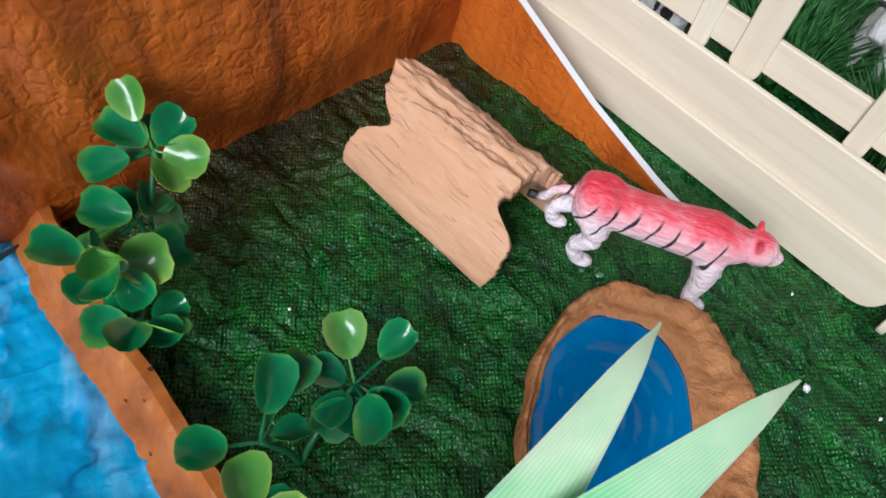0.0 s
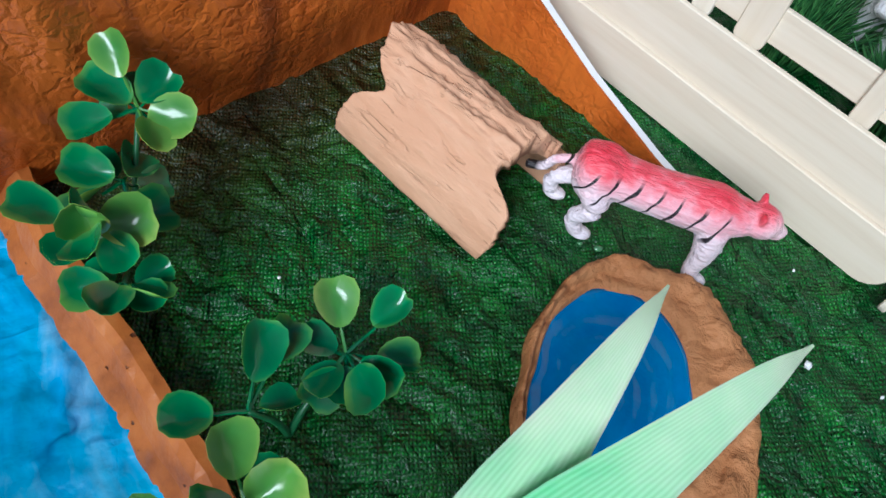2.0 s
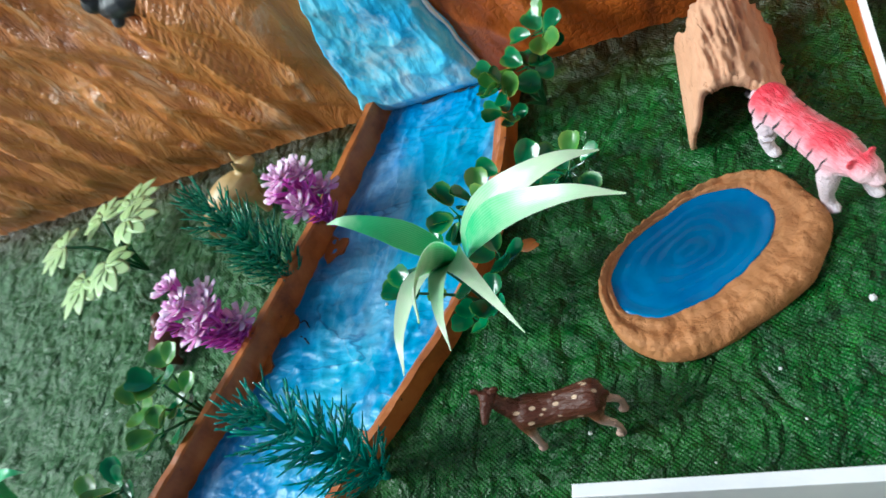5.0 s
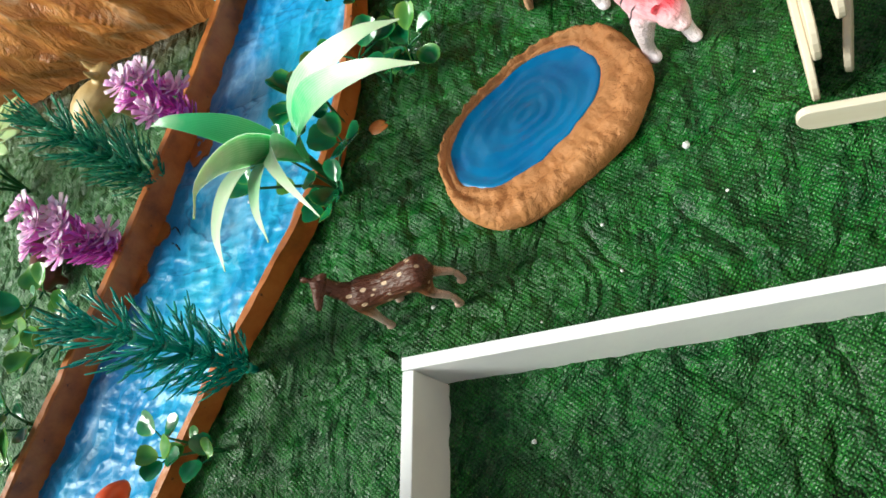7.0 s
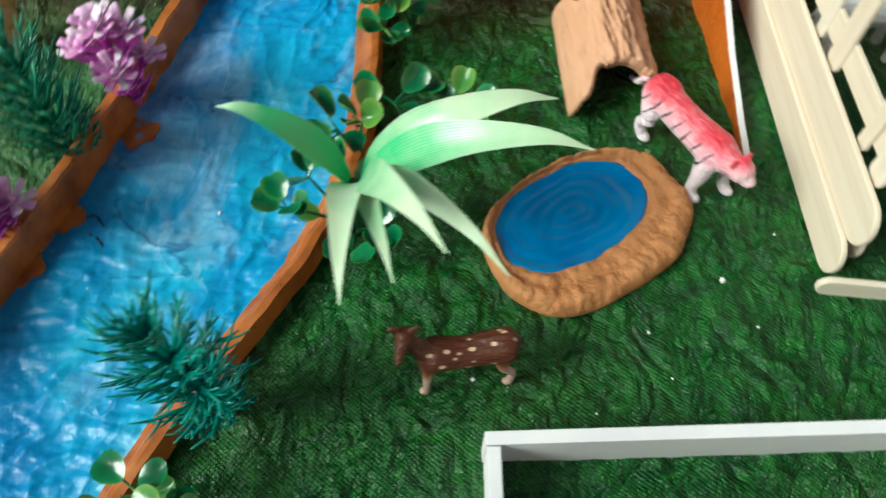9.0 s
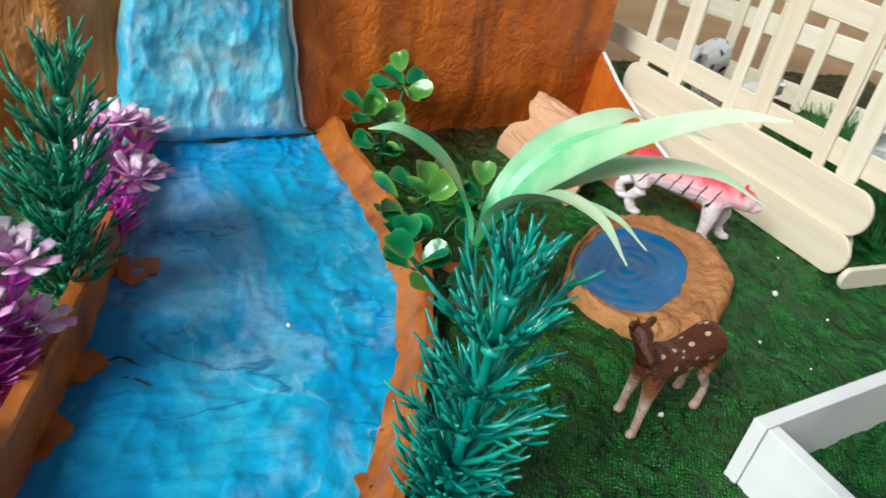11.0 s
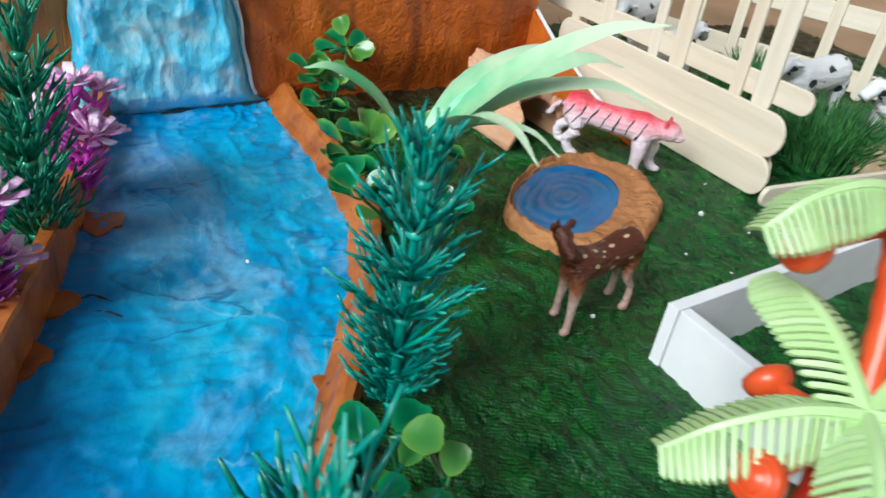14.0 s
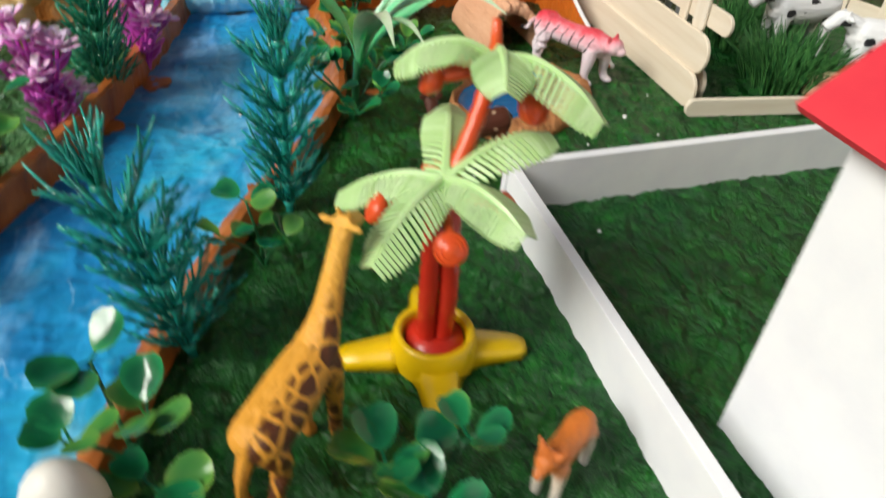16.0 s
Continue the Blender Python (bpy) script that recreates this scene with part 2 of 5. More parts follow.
def plastic_leaf(name, dark, mid, light, rough=0.28):
    """Moulded soft plastic: deep green, paler towards some leaves' rims (by the blade's own map)."""
    m, nt, p = shader(name, rough, 0.5)
    uv = node(nt, "ShaderNodeUVMap").outputs[0]
    xyz = node(nt, "ShaderNodeSeparateXYZ", {"Vector": uv})
    isl = node(nt, "ShaderNodeNewGeometry").outputs["Random Per Island"]
    f = maths(nt, "ADD", maths(nt, "MULTIPLY", maths(nt, "POWER", xyz.outputs["X"], 3.0), 0.27), maths(nt, "MULTIPLY", noise_of(nt, 75, 2), 0.80))
    f = maths(nt, "ADD", f, maths(nt, "MULTIPLY_ADD", isl, 0.5, -0.25))
    nt.links.new(ramp(nt, f, [(0.28, dark), (0.60, mid), (1.0, light)]), p.inputs["Base Color"])
    p.inputs["Subsurface Weight"].default_value = 0.25
    p.inputs["Subsurface Radius"].default_value = (0.002, 0.003, 0.001)
    bump(nt, p, noise_of(nt, 260, 3), 0.0002, 0.5)
    return m


def striped_leaf(name, start, end):
    """Green at the foot with fine pale veins, fading to near white from start to end of its length."""
    m, nt, p = shader(name, 0.26, 0.5)
    uv = node(nt, "ShaderNodeUVMap").outputs[0]
    xyz = node(nt, "ShaderNodeSeparateXYZ", {"Vector": uv})
    lines = node(nt, "ShaderNodeTexWave", {"Vector": uv, "Scale": 4.6, "Distortion": 1.0, "Detail": 2, "Detail Scale": 0.8}, bands_direction="Y").outputs["Fac"]
    isl = node(nt, "ShaderNodeObjectInfo").outputs["Random"]
    tip = span(nt, maths(nt, "ADD", maths(nt, "ADD", xyz.outputs["X"], maths(nt, "MULTIPLY_ADD", isl, 0.4, -0.2)), maths(nt, "MULTIPLY_ADD", noise_of(nt, 60, 3), 0.7, -0.35)), start, end)
    green = mix(nt, lines, (0.055, 0.450, 0.170), (0.110, 0.560, 0.250))
    pale = mix(nt, lines, (0.550, 0.710, 0.470), (0.630, 0.770, 0.550))
    nt.links.new(mix(nt, tip, green, pale), p.inputs["Base Color"])
    p.inputs["Subsurface Weight"].default_value = 0.5
    p.inputs["Subsurface Radius"].default_value = (0.004, 0.006, 0.004)
    bump(nt, p, lines, 0.0001, 0.3)
    return m


def hide(name, stops, lo, hi, marks=None):
    """Toy paint: colours by height over the belly, with printed marks."""
    m, nt, p = shader(name, 0.42, 0.45)
    tc = node(nt, "ShaderNodeTexCoord")
    xyz = node(nt, "ShaderNodeSeparateXYZ", {"Vector": tc.outputs["Object"]})
    z = maths(nt, "ADD", xyz.outputs["Z"], maths(nt, "MULTIPLY_ADD", noise_of(nt, 260, 4), 0.008, -0.004))
    col = ramp(nt, span(nt, z, lo, hi), stops)
    if marks == "stripes":
        v = coords(nt, (1, 1, 0.85), (0, radians(-30), 0))
        w = node(nt, "ShaderNodeTexWave", {"Vector": v, "Scale": 66, "Distortion": 4.0, "Detail": 2, "Detail Scale": 1.4}).outputs["Fac"]
        f = maths(nt, "MULTIPLY", span(nt, w, 0.93, 0.97), span(nt, noise_of(nt, 120, 3), 0.30, 0.38))
        f = maths(nt, "MULTIPLY", f, maths(nt, "MULTIPLY", span(nt, xyz.outputs["Z"], 0.015, 0.017), span(nt, xyz.outputs["Z"], 0.0252, 0.0236)))
        f = maths(nt, "MULTIPLY", f, span(nt, xyz.outputs["X"], 0.0165, 0.015))
        col = mix(nt, f, col, (0.012, 0.008, 0.012))
        # pale muzzle and cheeks
        col = mix(nt, maths(nt, "MULTIPLY", span(nt, xyz.outputs["X"], 0.0232, 0.0262), span(nt, xyz.outputs["Z"], 0.0262, 0.0225)), col, (0.82, 0.56, 0.60))
        # black end of the tail
        col = mix(nt, maths(nt, "MULTIPLY", span(nt, xyz.outputs["X"], -0.0315, -0.0335), 1.0), col, (0.015, 0.010, 0.012))
    if marks == "spots":
        d = node(nt, "ShaderNodeTexVoronoi", {"Vector": coords(nt, (0.6, 1, 1)), "Scale": 330, "Randomness": 0.9}).outputs["Distance"]
        f = maths(nt, "MULTIPLY", span(nt, d, 0.25, 0.18), span(nt, xyz.outputs["Z"], 0.019, 0.021))
        f = maths(nt, "MULTIPLY", f, span(nt, xyz.outputs["X"], 0.014, 0.012))
        col = mix(nt, f, col, (0.60, 0.42, 0.28))
    if marks == "patches":
        d = node(nt, "ShaderNodeTexVoronoi", {"Vector": coords(nt, (0.7, 1, 1)), "Scale": 120, "Randomness": 1.0}).outputs["Distance"]
        col = mix(nt, span(nt, maths(nt, "ADD", d, maths(nt, "MULTIPLY_ADD", noise_of(nt, 220, 3), 0.7, -0.35)), 0.28, 0.25), col, (0.02, 0.02, 0.025))
    if marks == "net":
        d = node(nt, "ShaderNodeTexVoronoi", {"Vector": coords(nt, (1, 1, 0.6)), "Scale": 210}, feature="DISTANCE_TO_EDGE").outputs["Distance"]
        f = maths(nt, "MULTIPLY", span(nt, d, 0.06, 0.14), span(nt, noise_of(nt, 120, 2), 0.30, 0.40))
        f = maths(nt, "MULTIPLY", f, span(nt, xyz.outputs["Y"], -0.0005, -0.0022))
        f = maths(nt, "MULTIPLY", f, span(nt, xyz.outputs["Z"], 0.054, 0.046))
        col = mix(nt, f, col, (0.100, 0.026, 0.006))
    nt.links.new(col, p.inputs["Base Color"])
    fur = noise_of(nt, 700, 3, 0.6, coords(nt, (0.3, 1, 1), (0, 0.5, 0)))
    bump(nt, p, fur, 0.0014, 0.8)
    return m


M_GRASS, M_WALL, M_FOIL = grass_cloth(), brown_wall(), foil_rock()
M_RIVER, M_FALL = blue_water("painted_blue_river"), blue_water("painted_blue_waterfall", True)
M_BANK = bank_clay()
M_CLAY = terracotta("terracotta_clay", (0.470, 0.180, 0.060), (0.600, 0.280, 0.115))
M_BARK = terracotta("tan_bark_clay", (0.540, 0.275, 0.155), (0.680, 0.400, 0.255), True)
M_POND = plain("pond_blue_gloss", (0.000, 0.150, 0.420), (0.003, 0.205, 0.500), 90, 0.17, 0.45, 120, 0.0008)
M_WOOD = wood()
M_FOAM = plain("white_foam_board", (0.74, 0.74, 0.78), (0.80, 0.80, 0.82), 60, 0.5, 0.3, 700, 0.0001)
M_ROOF = plain("red_card", (0.62, 0.030, 0.050), (0.70, 0.045, 0.060), 60, 0.45, 0.4)
M_LEAF = plastic_leaf("green_plastic_leaf", (0.004, 0.085, 0.034), (0.013, 0.190, 0.064), (0.260, 0.500, 0.070), 0.15)
M_PALELEAF = plastic_leaf("pale_plastic_leaf", (0.030, 0.170, 0.035), (0.110, 0.270, 0.048), (0.420, 0.500, 0.110), 0.2)
M_PINE = plastic_leaf("blue_green_plastic_needles", (0.006, 0.190, 0.155), (0.028, 0.390, 0.310), (0.150, 0.600, 0.500), 0.16)
M_FERN = plastic_leaf("dark_green_plastic_needles", (0.012, 0.160, 0.090), (0.045, 0.350, 0.200), (0.200, 0.520, 0.340), 0.18)
M_STEM = plain("green_plastic_stem", (0.010, 0.090, 0.030), (0.020, 0.130, 0.045), 200, 0.35)
M_PURPLE = plastic_leaf("magenta_plastic", (0.560, 0.060, 0.470), (0.700, 0.120, 0.600), (0.820, 0.320, 0.730), 0.3)
M_PETAL = plastic_leaf("pale_pink_petal", (0.760, 0.330, 0.660), (0.830, 0.560, 0.780), (0.900, 0.800, 0.880), 0.3)
M_STRIPE = striped_leaf("pale_striped_leaf", 0.20, 0.72)
M_STRIPE_GREEN = striped_leaf("green_striped_leaf", 0.66, 1.05)
M_FROND = plastic_leaf("lime_plastic", (0.430, 0.620, 0.270), (0.520, 0.700, 0.360), (0.620, 0.760, 0.460), 0.35)
M_RED = plain("red_plastic", (0.520, 0.022, 0.012), (0.600, 0.035, 0.016), 80, 0.28)
M_ORANGE = plain("orange_red_plastic", (0.620, 0.065, 0.015), (0.680, 0.090, 0.022), 80, 0.28)
M_YELLOW = plain("yellow_plastic", (0.720, 0.440, 0.004), (0.780, 0.500, 0.008), 60, 0.3)
M_TUFT = plain("green_bristle_grass", (0.018, 0.110, 0.030), (0.100, 0.300, 0.080), 300, 0.4)
M_CRUMB = plain("white_foam_crumb", (0.78, 0.78, 0.80), (0.84, 0.84, 0.84), 300, 0.6)
M_TIGER = hide("pink_red_toy_paint", [(0.0, (0.82, 0.72, 0.78)), (0.42, (0.82, 0.66, 0.71)), (0.68, (0.81, 0.38, 0.44)), (0.88, (0.76, 0.085, 0.120)), (1.0, (0.68, 0.022, 0.050))], 0.010, 0.0282, "stripes")
M_DEER = hide("spotted_brown_toy_paint", [(0.0, (0.56, 0.36, 0.30)), (0.35, (0.60, 0.44, 0.38)), (0.52, (0.28, 0.095, 0.040)), (0.72, (0.085, 0.022, 0.010))], 0.002, 0.031, "spots")
M_COW = hide("black_patched_white_toy_paint", [(0.0, (0.76, 0.76, 0.78)), (1.0, (0.82, 0.82, 0.84))], 0.0, 0.05, "patches")
M_GIRAFFE = hide("orange_yellow_toy_paint", [(0.0, (0.50, 0.190, 0.026)), (0.5, (0.70, 0.310, 0.036)), (1.0, (0.78, 0.400, 0.060))], 0.0, 0.07, "net")
M_FOX = hide("orange_brown_toy_paint", [(0.0, (0.78, 0.70, 0.64)), (0.35, (0.74, 0.60, 0.48)), (0.5, (0.60, 0.170, 0.030)), (1.0, (0.50, 0.110, 0.020))], 0.0, 0.032)
M_TAN = plain("tan_toy_paint", (0.430, 0.280, 0.100), (0.560, 0.400, 0.190), 120, 0.4)
M_DARK = plain("dark_grey_toy_paint", (0.012, 0.016, 0.020), (0.040, 0.046, 0.055), 120, 0.45)
M_SKYPANEL = plain("painted_sky_blue_board", (0.070, 0.330, 0.560), (0.110, 0.400, 0.620), 25, 0.5)
M_TABLE = plain("brown_table_wood", (0.210, 0.120, 0.065), (0.300, 0.180, 0.100), 20, 0.4)
M_ROOM = plain("beige_room_wall", (0.46, 0.38, 0.29), (0.52, 0.44, 0.35), 6, 0.7)
M_GAP = plain("dark_paint_crack", (0.010, 0.016, 0.022), (0.020, 0.030, 0.038), 200, 0.7)

# ---- building helpers: all shapes below are written in centimetres ----
CM = 0.01


def thing(name, x, y, z=0.0, turn=0.0, label="", category="", group="", kind="", tilt=(0, 0)):
    ob = new(name)
    ob.empty_display_size = 0.01
    ob.matrix_basis = pose(x * CM, y * CM, z * CM, tilt[0], tilt[1], turn)
    return tagged(ob, label, category, group, kind)


def part(name, bm, material, parent=None, label="", smooth=True, at=None, crisp=0):
    bmesh.ops.recalc_face_normals(bm, faces=bm.faces)
    me = bpy.data.meshes.new(name)
    bm.to_mesh(me)
    bm.free()
    me.transform(Matrix.Scale(CM, 4))
    me.materials.append(material)
    if smooth:
        me.polygons.foreach_set("use_smooth", [True] * len(me.polygons))
        if crisp:
            me.set_sharp_from_angle(angle=radians(crisp))
    ob = new(name, me)
    if parent:
        ob.parent = parent
    if at:
        ob.matrix_basis = at
    return tagged(ob, label)


def tube(bm, pts, radii, n=8, cap=True):
    pts = [Vector(p) for p in pts]
    if not hasattr(radii, "__len__"):
        radii = [radii] * len(pts)
    rings, up = [], Vector((0.13, 0.31, 0.94))
    for i, p in enumerate(pts):
        d = (pts[min(i + 1, len(pts) - 1)] - pts[max(i - 1, 0)]).normalized()
        a = d.cross(up)
        if a.length < 1e-3:
            a = d.cross(Vector((1, 0, 0)))
        a.normalize()
        b = d.cross(a)
        rings.append([bm.verts.new(p + (a * math.cos(2 * math.pi * k / n) + b * math.sin(2 * math.pi * k / n)) * radii[i]) for k in range(n)])
    for r, s in zip(rings, rings[1:]):
        for k in range(n):
            bm.faces.new((r[k], r[(k + 1) % n], s[(k + 1) % n], s[k]))
    if cap:
        bm.faces.new(rings[0][::-1])
        bm.faces.new(rings[-1])


def blob(bm, c, r, u=12, v=8, rot=None):
    m = Matrix.Translation(c) @ (rot.to_4x4() if rot else Matrix.Identity(4)) @ Matrix.Diagonal((*(r if hasattr(r, "__len__") else (r, r, r)), 1))
    bmesh.ops.create_uvsphere(bm, u_segments=u, v_segments=v, radius=1, matrix=m)


def slab(bm, size, c=(0, 0, 0), bevel=0.0, m=None):
    mm = Matrix.Translation(c) @ Matrix.Diagonal((*size, 1))
    if m:
        mm = m @ mm
    g = bmesh.ops.create_cube(bm, size=1, matrix=mm)
    if bevel:
        es = list({e for v in g["verts"] for e in v.link_edges})
        bmesh.ops.bevel(bm, geom=es, offset=bevel, segments=2, affect="EDGES", profile=0.6)


def curve_pts(ctrl, n):
    """Catmull-Rom through the control points."""
    c = [Vector(p) for p in ctrl]
    c = [2 * c[0] - c[1], *c, 2 * c[-1] - c[-2]]
    out = []
    segs = len(c) - 3
    for i in range(n + 1):
        u = min(i / n * segs, segs - 1e-6)
        k, f = int(u), u - int(u)
        p0, p1, p2, p3 = c[k : k + 4]
        out.append(0.5 * ((2 * p1) + (p2 - p0) * f + (2 * p0 - 5 * p1 + 4 * p2 - p3) * f * f + (3 * p1 - p0 - 3 * p2 + p3) * f ** 3))
    return out


def blade(bm, ctrl, width, n=10, thick=0.05, fold=0.15, profile=None, side=None, across=2):
    """A leaf along a curve: thin and closed, folded along its midrib, with a map (along, across)."""
    uvl = bm.loops.layers.uv.verify()
    pts = curve_pts(ctrl, n)
    prof = profile or (lambda u: max(0.04, math.sin(math.pi * min(1, u * 0.92 + 0.06)) ** 0.8))
    span_v = [k / (2 * across) for k in range(2 * across + 1)]
    acr = span_v + span_v[-2:0:-1]
    rows, m = [], len(acr)
    for i, p in enumerate(pts):
        d = (pts[min(i + 1, n)] - pts[max(i - 1, 0)]).normalized()
        s = side.copy() if side else d.cross(Vector((0, 0, 1)))
        s = s - d * s.dot(d)
        if s.length < 1e-3:
            s = d.cross(Vector((0, 1, 0)))
        s.normalize()
        up = s.cross(d)
        w = width * prof(i / n) / 2
        row = []
        for k, v in enumerate(acr):
            e = abs(2 * v - 1)
            lift = fold * w * e ** 1.4 + (0.5 if k <= 2 * across else -0.5) * thick * (1 - e * e)
            row.append(bm.verts.new(p + s * (2 * v - 1) * w + up * lift))
        rows.append(row)
    for i, (r, q) in enumerate(zip(rows, rows[1:])):
        for k in range(m):
            f = bm.faces.new((r[k], r[(k + 1) % m], q[(k + 1) % m], q[k]))
            for lp, (u, v) in zip(f.loops, ((i / n, acr[k]), (i / n, acr[(k + 1) % m]), ((i + 1) / n, acr[(k + 1) % m]), ((i + 1) / n, acr[k]))):
                lp[uvl].uv = (u, v)
    bm.faces.new(rows[0][::-1])
    bm.faces.new(rows[-1])


def round_leaf(bm, base, direction, length, width, up, cup=0.25, notch=0.12):
    """A cupped, heart-tipped leaf, closed and thin."""
    uvl = bm.loops.layers.uv.verify()
    d = Vector(direction).normalized()
    u = Vector(up)
    u = (u - d * u.dot(d)).normalized()
    s = d.cross(u)
    n, base = 14, Vector(base)
    cx = 0.55

    def rim(k):
        a = 2 * math.pi * k / n
        r = 1 - notch * math.exp(-((min(a, 2 * math.pi - a)) / 0.45) ** 2) - 0.10 * math.cos(a) * (math.cos(a) < 0) * -1
        return cx + 0.48 * math.cos(a) * r, 0.5 * math.sin(a) * r

    top, bot = [], []
    for ring, f in enumerate((0.0, 0.5, 1.0)):
        for lst, off in ((top, 0.012), (bot, -0.012)):
            row = []
            for k in range(n if ring else 1):
                x, y = rim(k)
                x, y = cx + (x - cx) * f, y * f
                y *= 0.62 + 0.42 * min(1.0, max(0.0, x))
                h = cup * width * (0.9 * abs(y) + 0.25 * f * f) - 0.16 * length * (x - 0.45) ** 2 + 0.03 * length * math.sin(6 * x + 5 * y)
                row.append((bm.verts.new(base + d * (x * length) + s * (y * width) + u * (h + off * (1 - 0.6 * f))), f))
            lst.append(row)

    def face(vs):
        fc = bm.faces.new([v for v, _ in vs])
        for lp, (_, f) in zip(fc.loops, vs):
            lp[uvl].uv = (f, f)

    for lst in (top, bot):
        for k in range(n):
            face((lst[0][0], lst[1][k], lst[1][(k + 1) % n]))
            face((lst[1][k], lst[2][k], lst[2][(k + 1) % n], lst[1][(k + 1) % n]))
    for k in range(n):
        face((top[2][k], bot[2][k], bot[2][(k + 1) % n], top[2][(k + 1) % n]))


def sheet(xs, ys, height, keep=None):
    """A gently uneven sheet over a grid."""
    verts = [(x, y, height(x, y)) for y in ys for x in xs]
    w = len(xs)
    faces = [(j * w + i, j * w + i + 1, (j + 1) * w + i + 1, (j + 1) * w + i) for j in range(len(ys) - 1) for i in range(w - 1)]
    me = bpy.data.meshes.new("sheet")
    me.from_pydata([tuple(c * CM for c in v) for v in verts], [], faces)
    me.polygons.foreach_set("use_smooth", [True] * len(faces))
    return me


def steps(a, b, d):
    n = max(1, round((b - a) / d))
    return [a + (b - a) * i / n for i in range(n + 1)]


def ridge(x, y, z=0.0):
    return 1 - 2 * abs(noise.noise((x, y, z)))


def between(t, a, b):
    t = min(1, max(0, (t - a) / (b - a)))
    return t * t * (3 - 2 * t)


def along(table, v):
    """Linear reading of a table of (v, value)."""
    if v <= table[0][0]:
        return table[0][1]
    for (a, p), (b, q) in zip(table, table[1:]):
        if v <= b:
            return p + (q - p) * (v - a) / (b - a)
    return table[-1][1]


# ---- the setting ----
# river's edges: x at a given y
EDGE_R = [(-26, -6.2), (-15, -4.0), (-11, -3.2), (-7.4, -2.3), (-4, -1.3), (-1, 0.0), (2, 1.2), (5, 1.95), (8, 2.0), (11.5, 1.6), (14.5, 1.0), (17.5, 0.9)]
EDGE_L = [(-26, -14.0), (-9, -10.0), (-4.5, -8.9), (-0.7, -7.9), (3.3, -7.1), (7, -6.6), (12, -6.0), (17.5, -5.6)]


def back_y(x):
    return 19.35 - (15.4 - x) * 0.166


def cloth_height(x, y):
    warp = noise.noise((x * 0.5, y * 0.5, 4))
    h = 0.10 * ridge(x * 0.35, y * 0.35) + 0.12 * ridge(x * 1.1 + 3 + 0.5 * warp, y * 0.8) + 0.12 * ridge(x * 2.1 + warp, y * 1.3 - warp, 6) ** 3
    return h - 0.24


me = sheet(steps(-44, 46, 0.17), steps(-34, 30, 0.17), cloth_height)
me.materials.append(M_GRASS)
tagged(new("ground", me), "crumpled green-painted cloth laid as grass over the board", "ground", kind="structure")

ts, tn = steps(0, 1, 0.011), steps(-26, 18.2, 0.12)


def river_height(x, y):
    w = noise.noise((x * 0.4, y * 0.4, 3))
    h = 0.09 * ridge(x * 0.32 + y * 0.1, y * 0.25, 4) + 0.09 * ridge(x * 0.8 + w, y * 0.42 - w, 7) ** 3
    h += 0.09 * ridge(x * 0.34 + w, y * 1.25 + 1.5 * w, 12) ** 5 + 0.035 * ridge(x * 1.7 + w, y * 1.9 - x * 0.6, 15) ** 3
    return 0.05 + h + 0.010 * noise.noise((x * 5, y * 5, 2))



def river_mesh():
    verts, faces = [], []
    for y in tn:
        a, b = along(EDGE_L, y) - 0.35, along(EDGE_R, y) + 0.35
        for u in ts:
            x = a + (b - a) * u
            verts.append((x * CM, y * CM, river_height(x, y) * CM))
    w = len(ts)
    for j in range(len(tn) - 1):
        for i in range(w - 1):
            faces.append((j * w + i, j * w + i + 1, (j + 1) * w + i + 1, (j + 1) * w + i))
    m = bpy.data.meshes.new("river")
    m.from_pydata(verts, [], faces)
    m.polygons.foreach_set("use_smooth", [True] * len(faces))
    m.materials.append(M_RIVER)
    return m


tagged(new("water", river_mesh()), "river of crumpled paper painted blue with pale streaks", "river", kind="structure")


def bank(name, edge, sign, section, y0, y1, label, seed):
    """A strip with the given section (distance outwards from the river's edge, height), roughly cut."""
    bm = bmesh.new()
    rows = []
    for y in steps(y0, y1, 0.3):
        x = along(edge, y)
        w = 0.06 * noise.noise((y * 0.9, seed, 0))
        row = []
        for k, (o, h) in enumerate(section):
            j = 0.05 * noise.noise((y * 1.7, k * 3.1, seed)) + w
            row.append(bm.verts.new((x + sign * (o + j), y, h + (0.05 * noise.noise((y * 1.3, k * 1.7, seed + 5)) if h > 0.2 else 0))))
        rows.append(row)
    for r, s in zip(rows, rows[1:]):
        for k in range(len(section) - 1):
            bm.faces.new((r[k], r[k + 1], s[k + 1], s[k]))
    bm.faces.new(rows[0])
    bm.faces.new(rows[-1][::-1])
    ob = part(name, bm, M_BANK, smooth=False)
    return tagged(ob, label, "river bank", kind="structure")


bank("bank_right", EDGE_R, 1, [(-0.15, 0.0), (0.0, 0.22), (0.30, 0.42), (0.55, 0.85), (0.78, 1.0), (1.06, 0.98), (1.14, 0.0)], -26, 17.6, "orange-brown painted foam strip edging the river", 2)
bank("bank_left", EDGE_L, -1, [(-0.05, 0.0), (0.0, 0.6), (0.04, 1.45), (0.12, 1.55), (0.5, 1.55), (0.56, 0.0)], -26, 15.5, "tall orange-brown painted foam strip edging the river", 9)


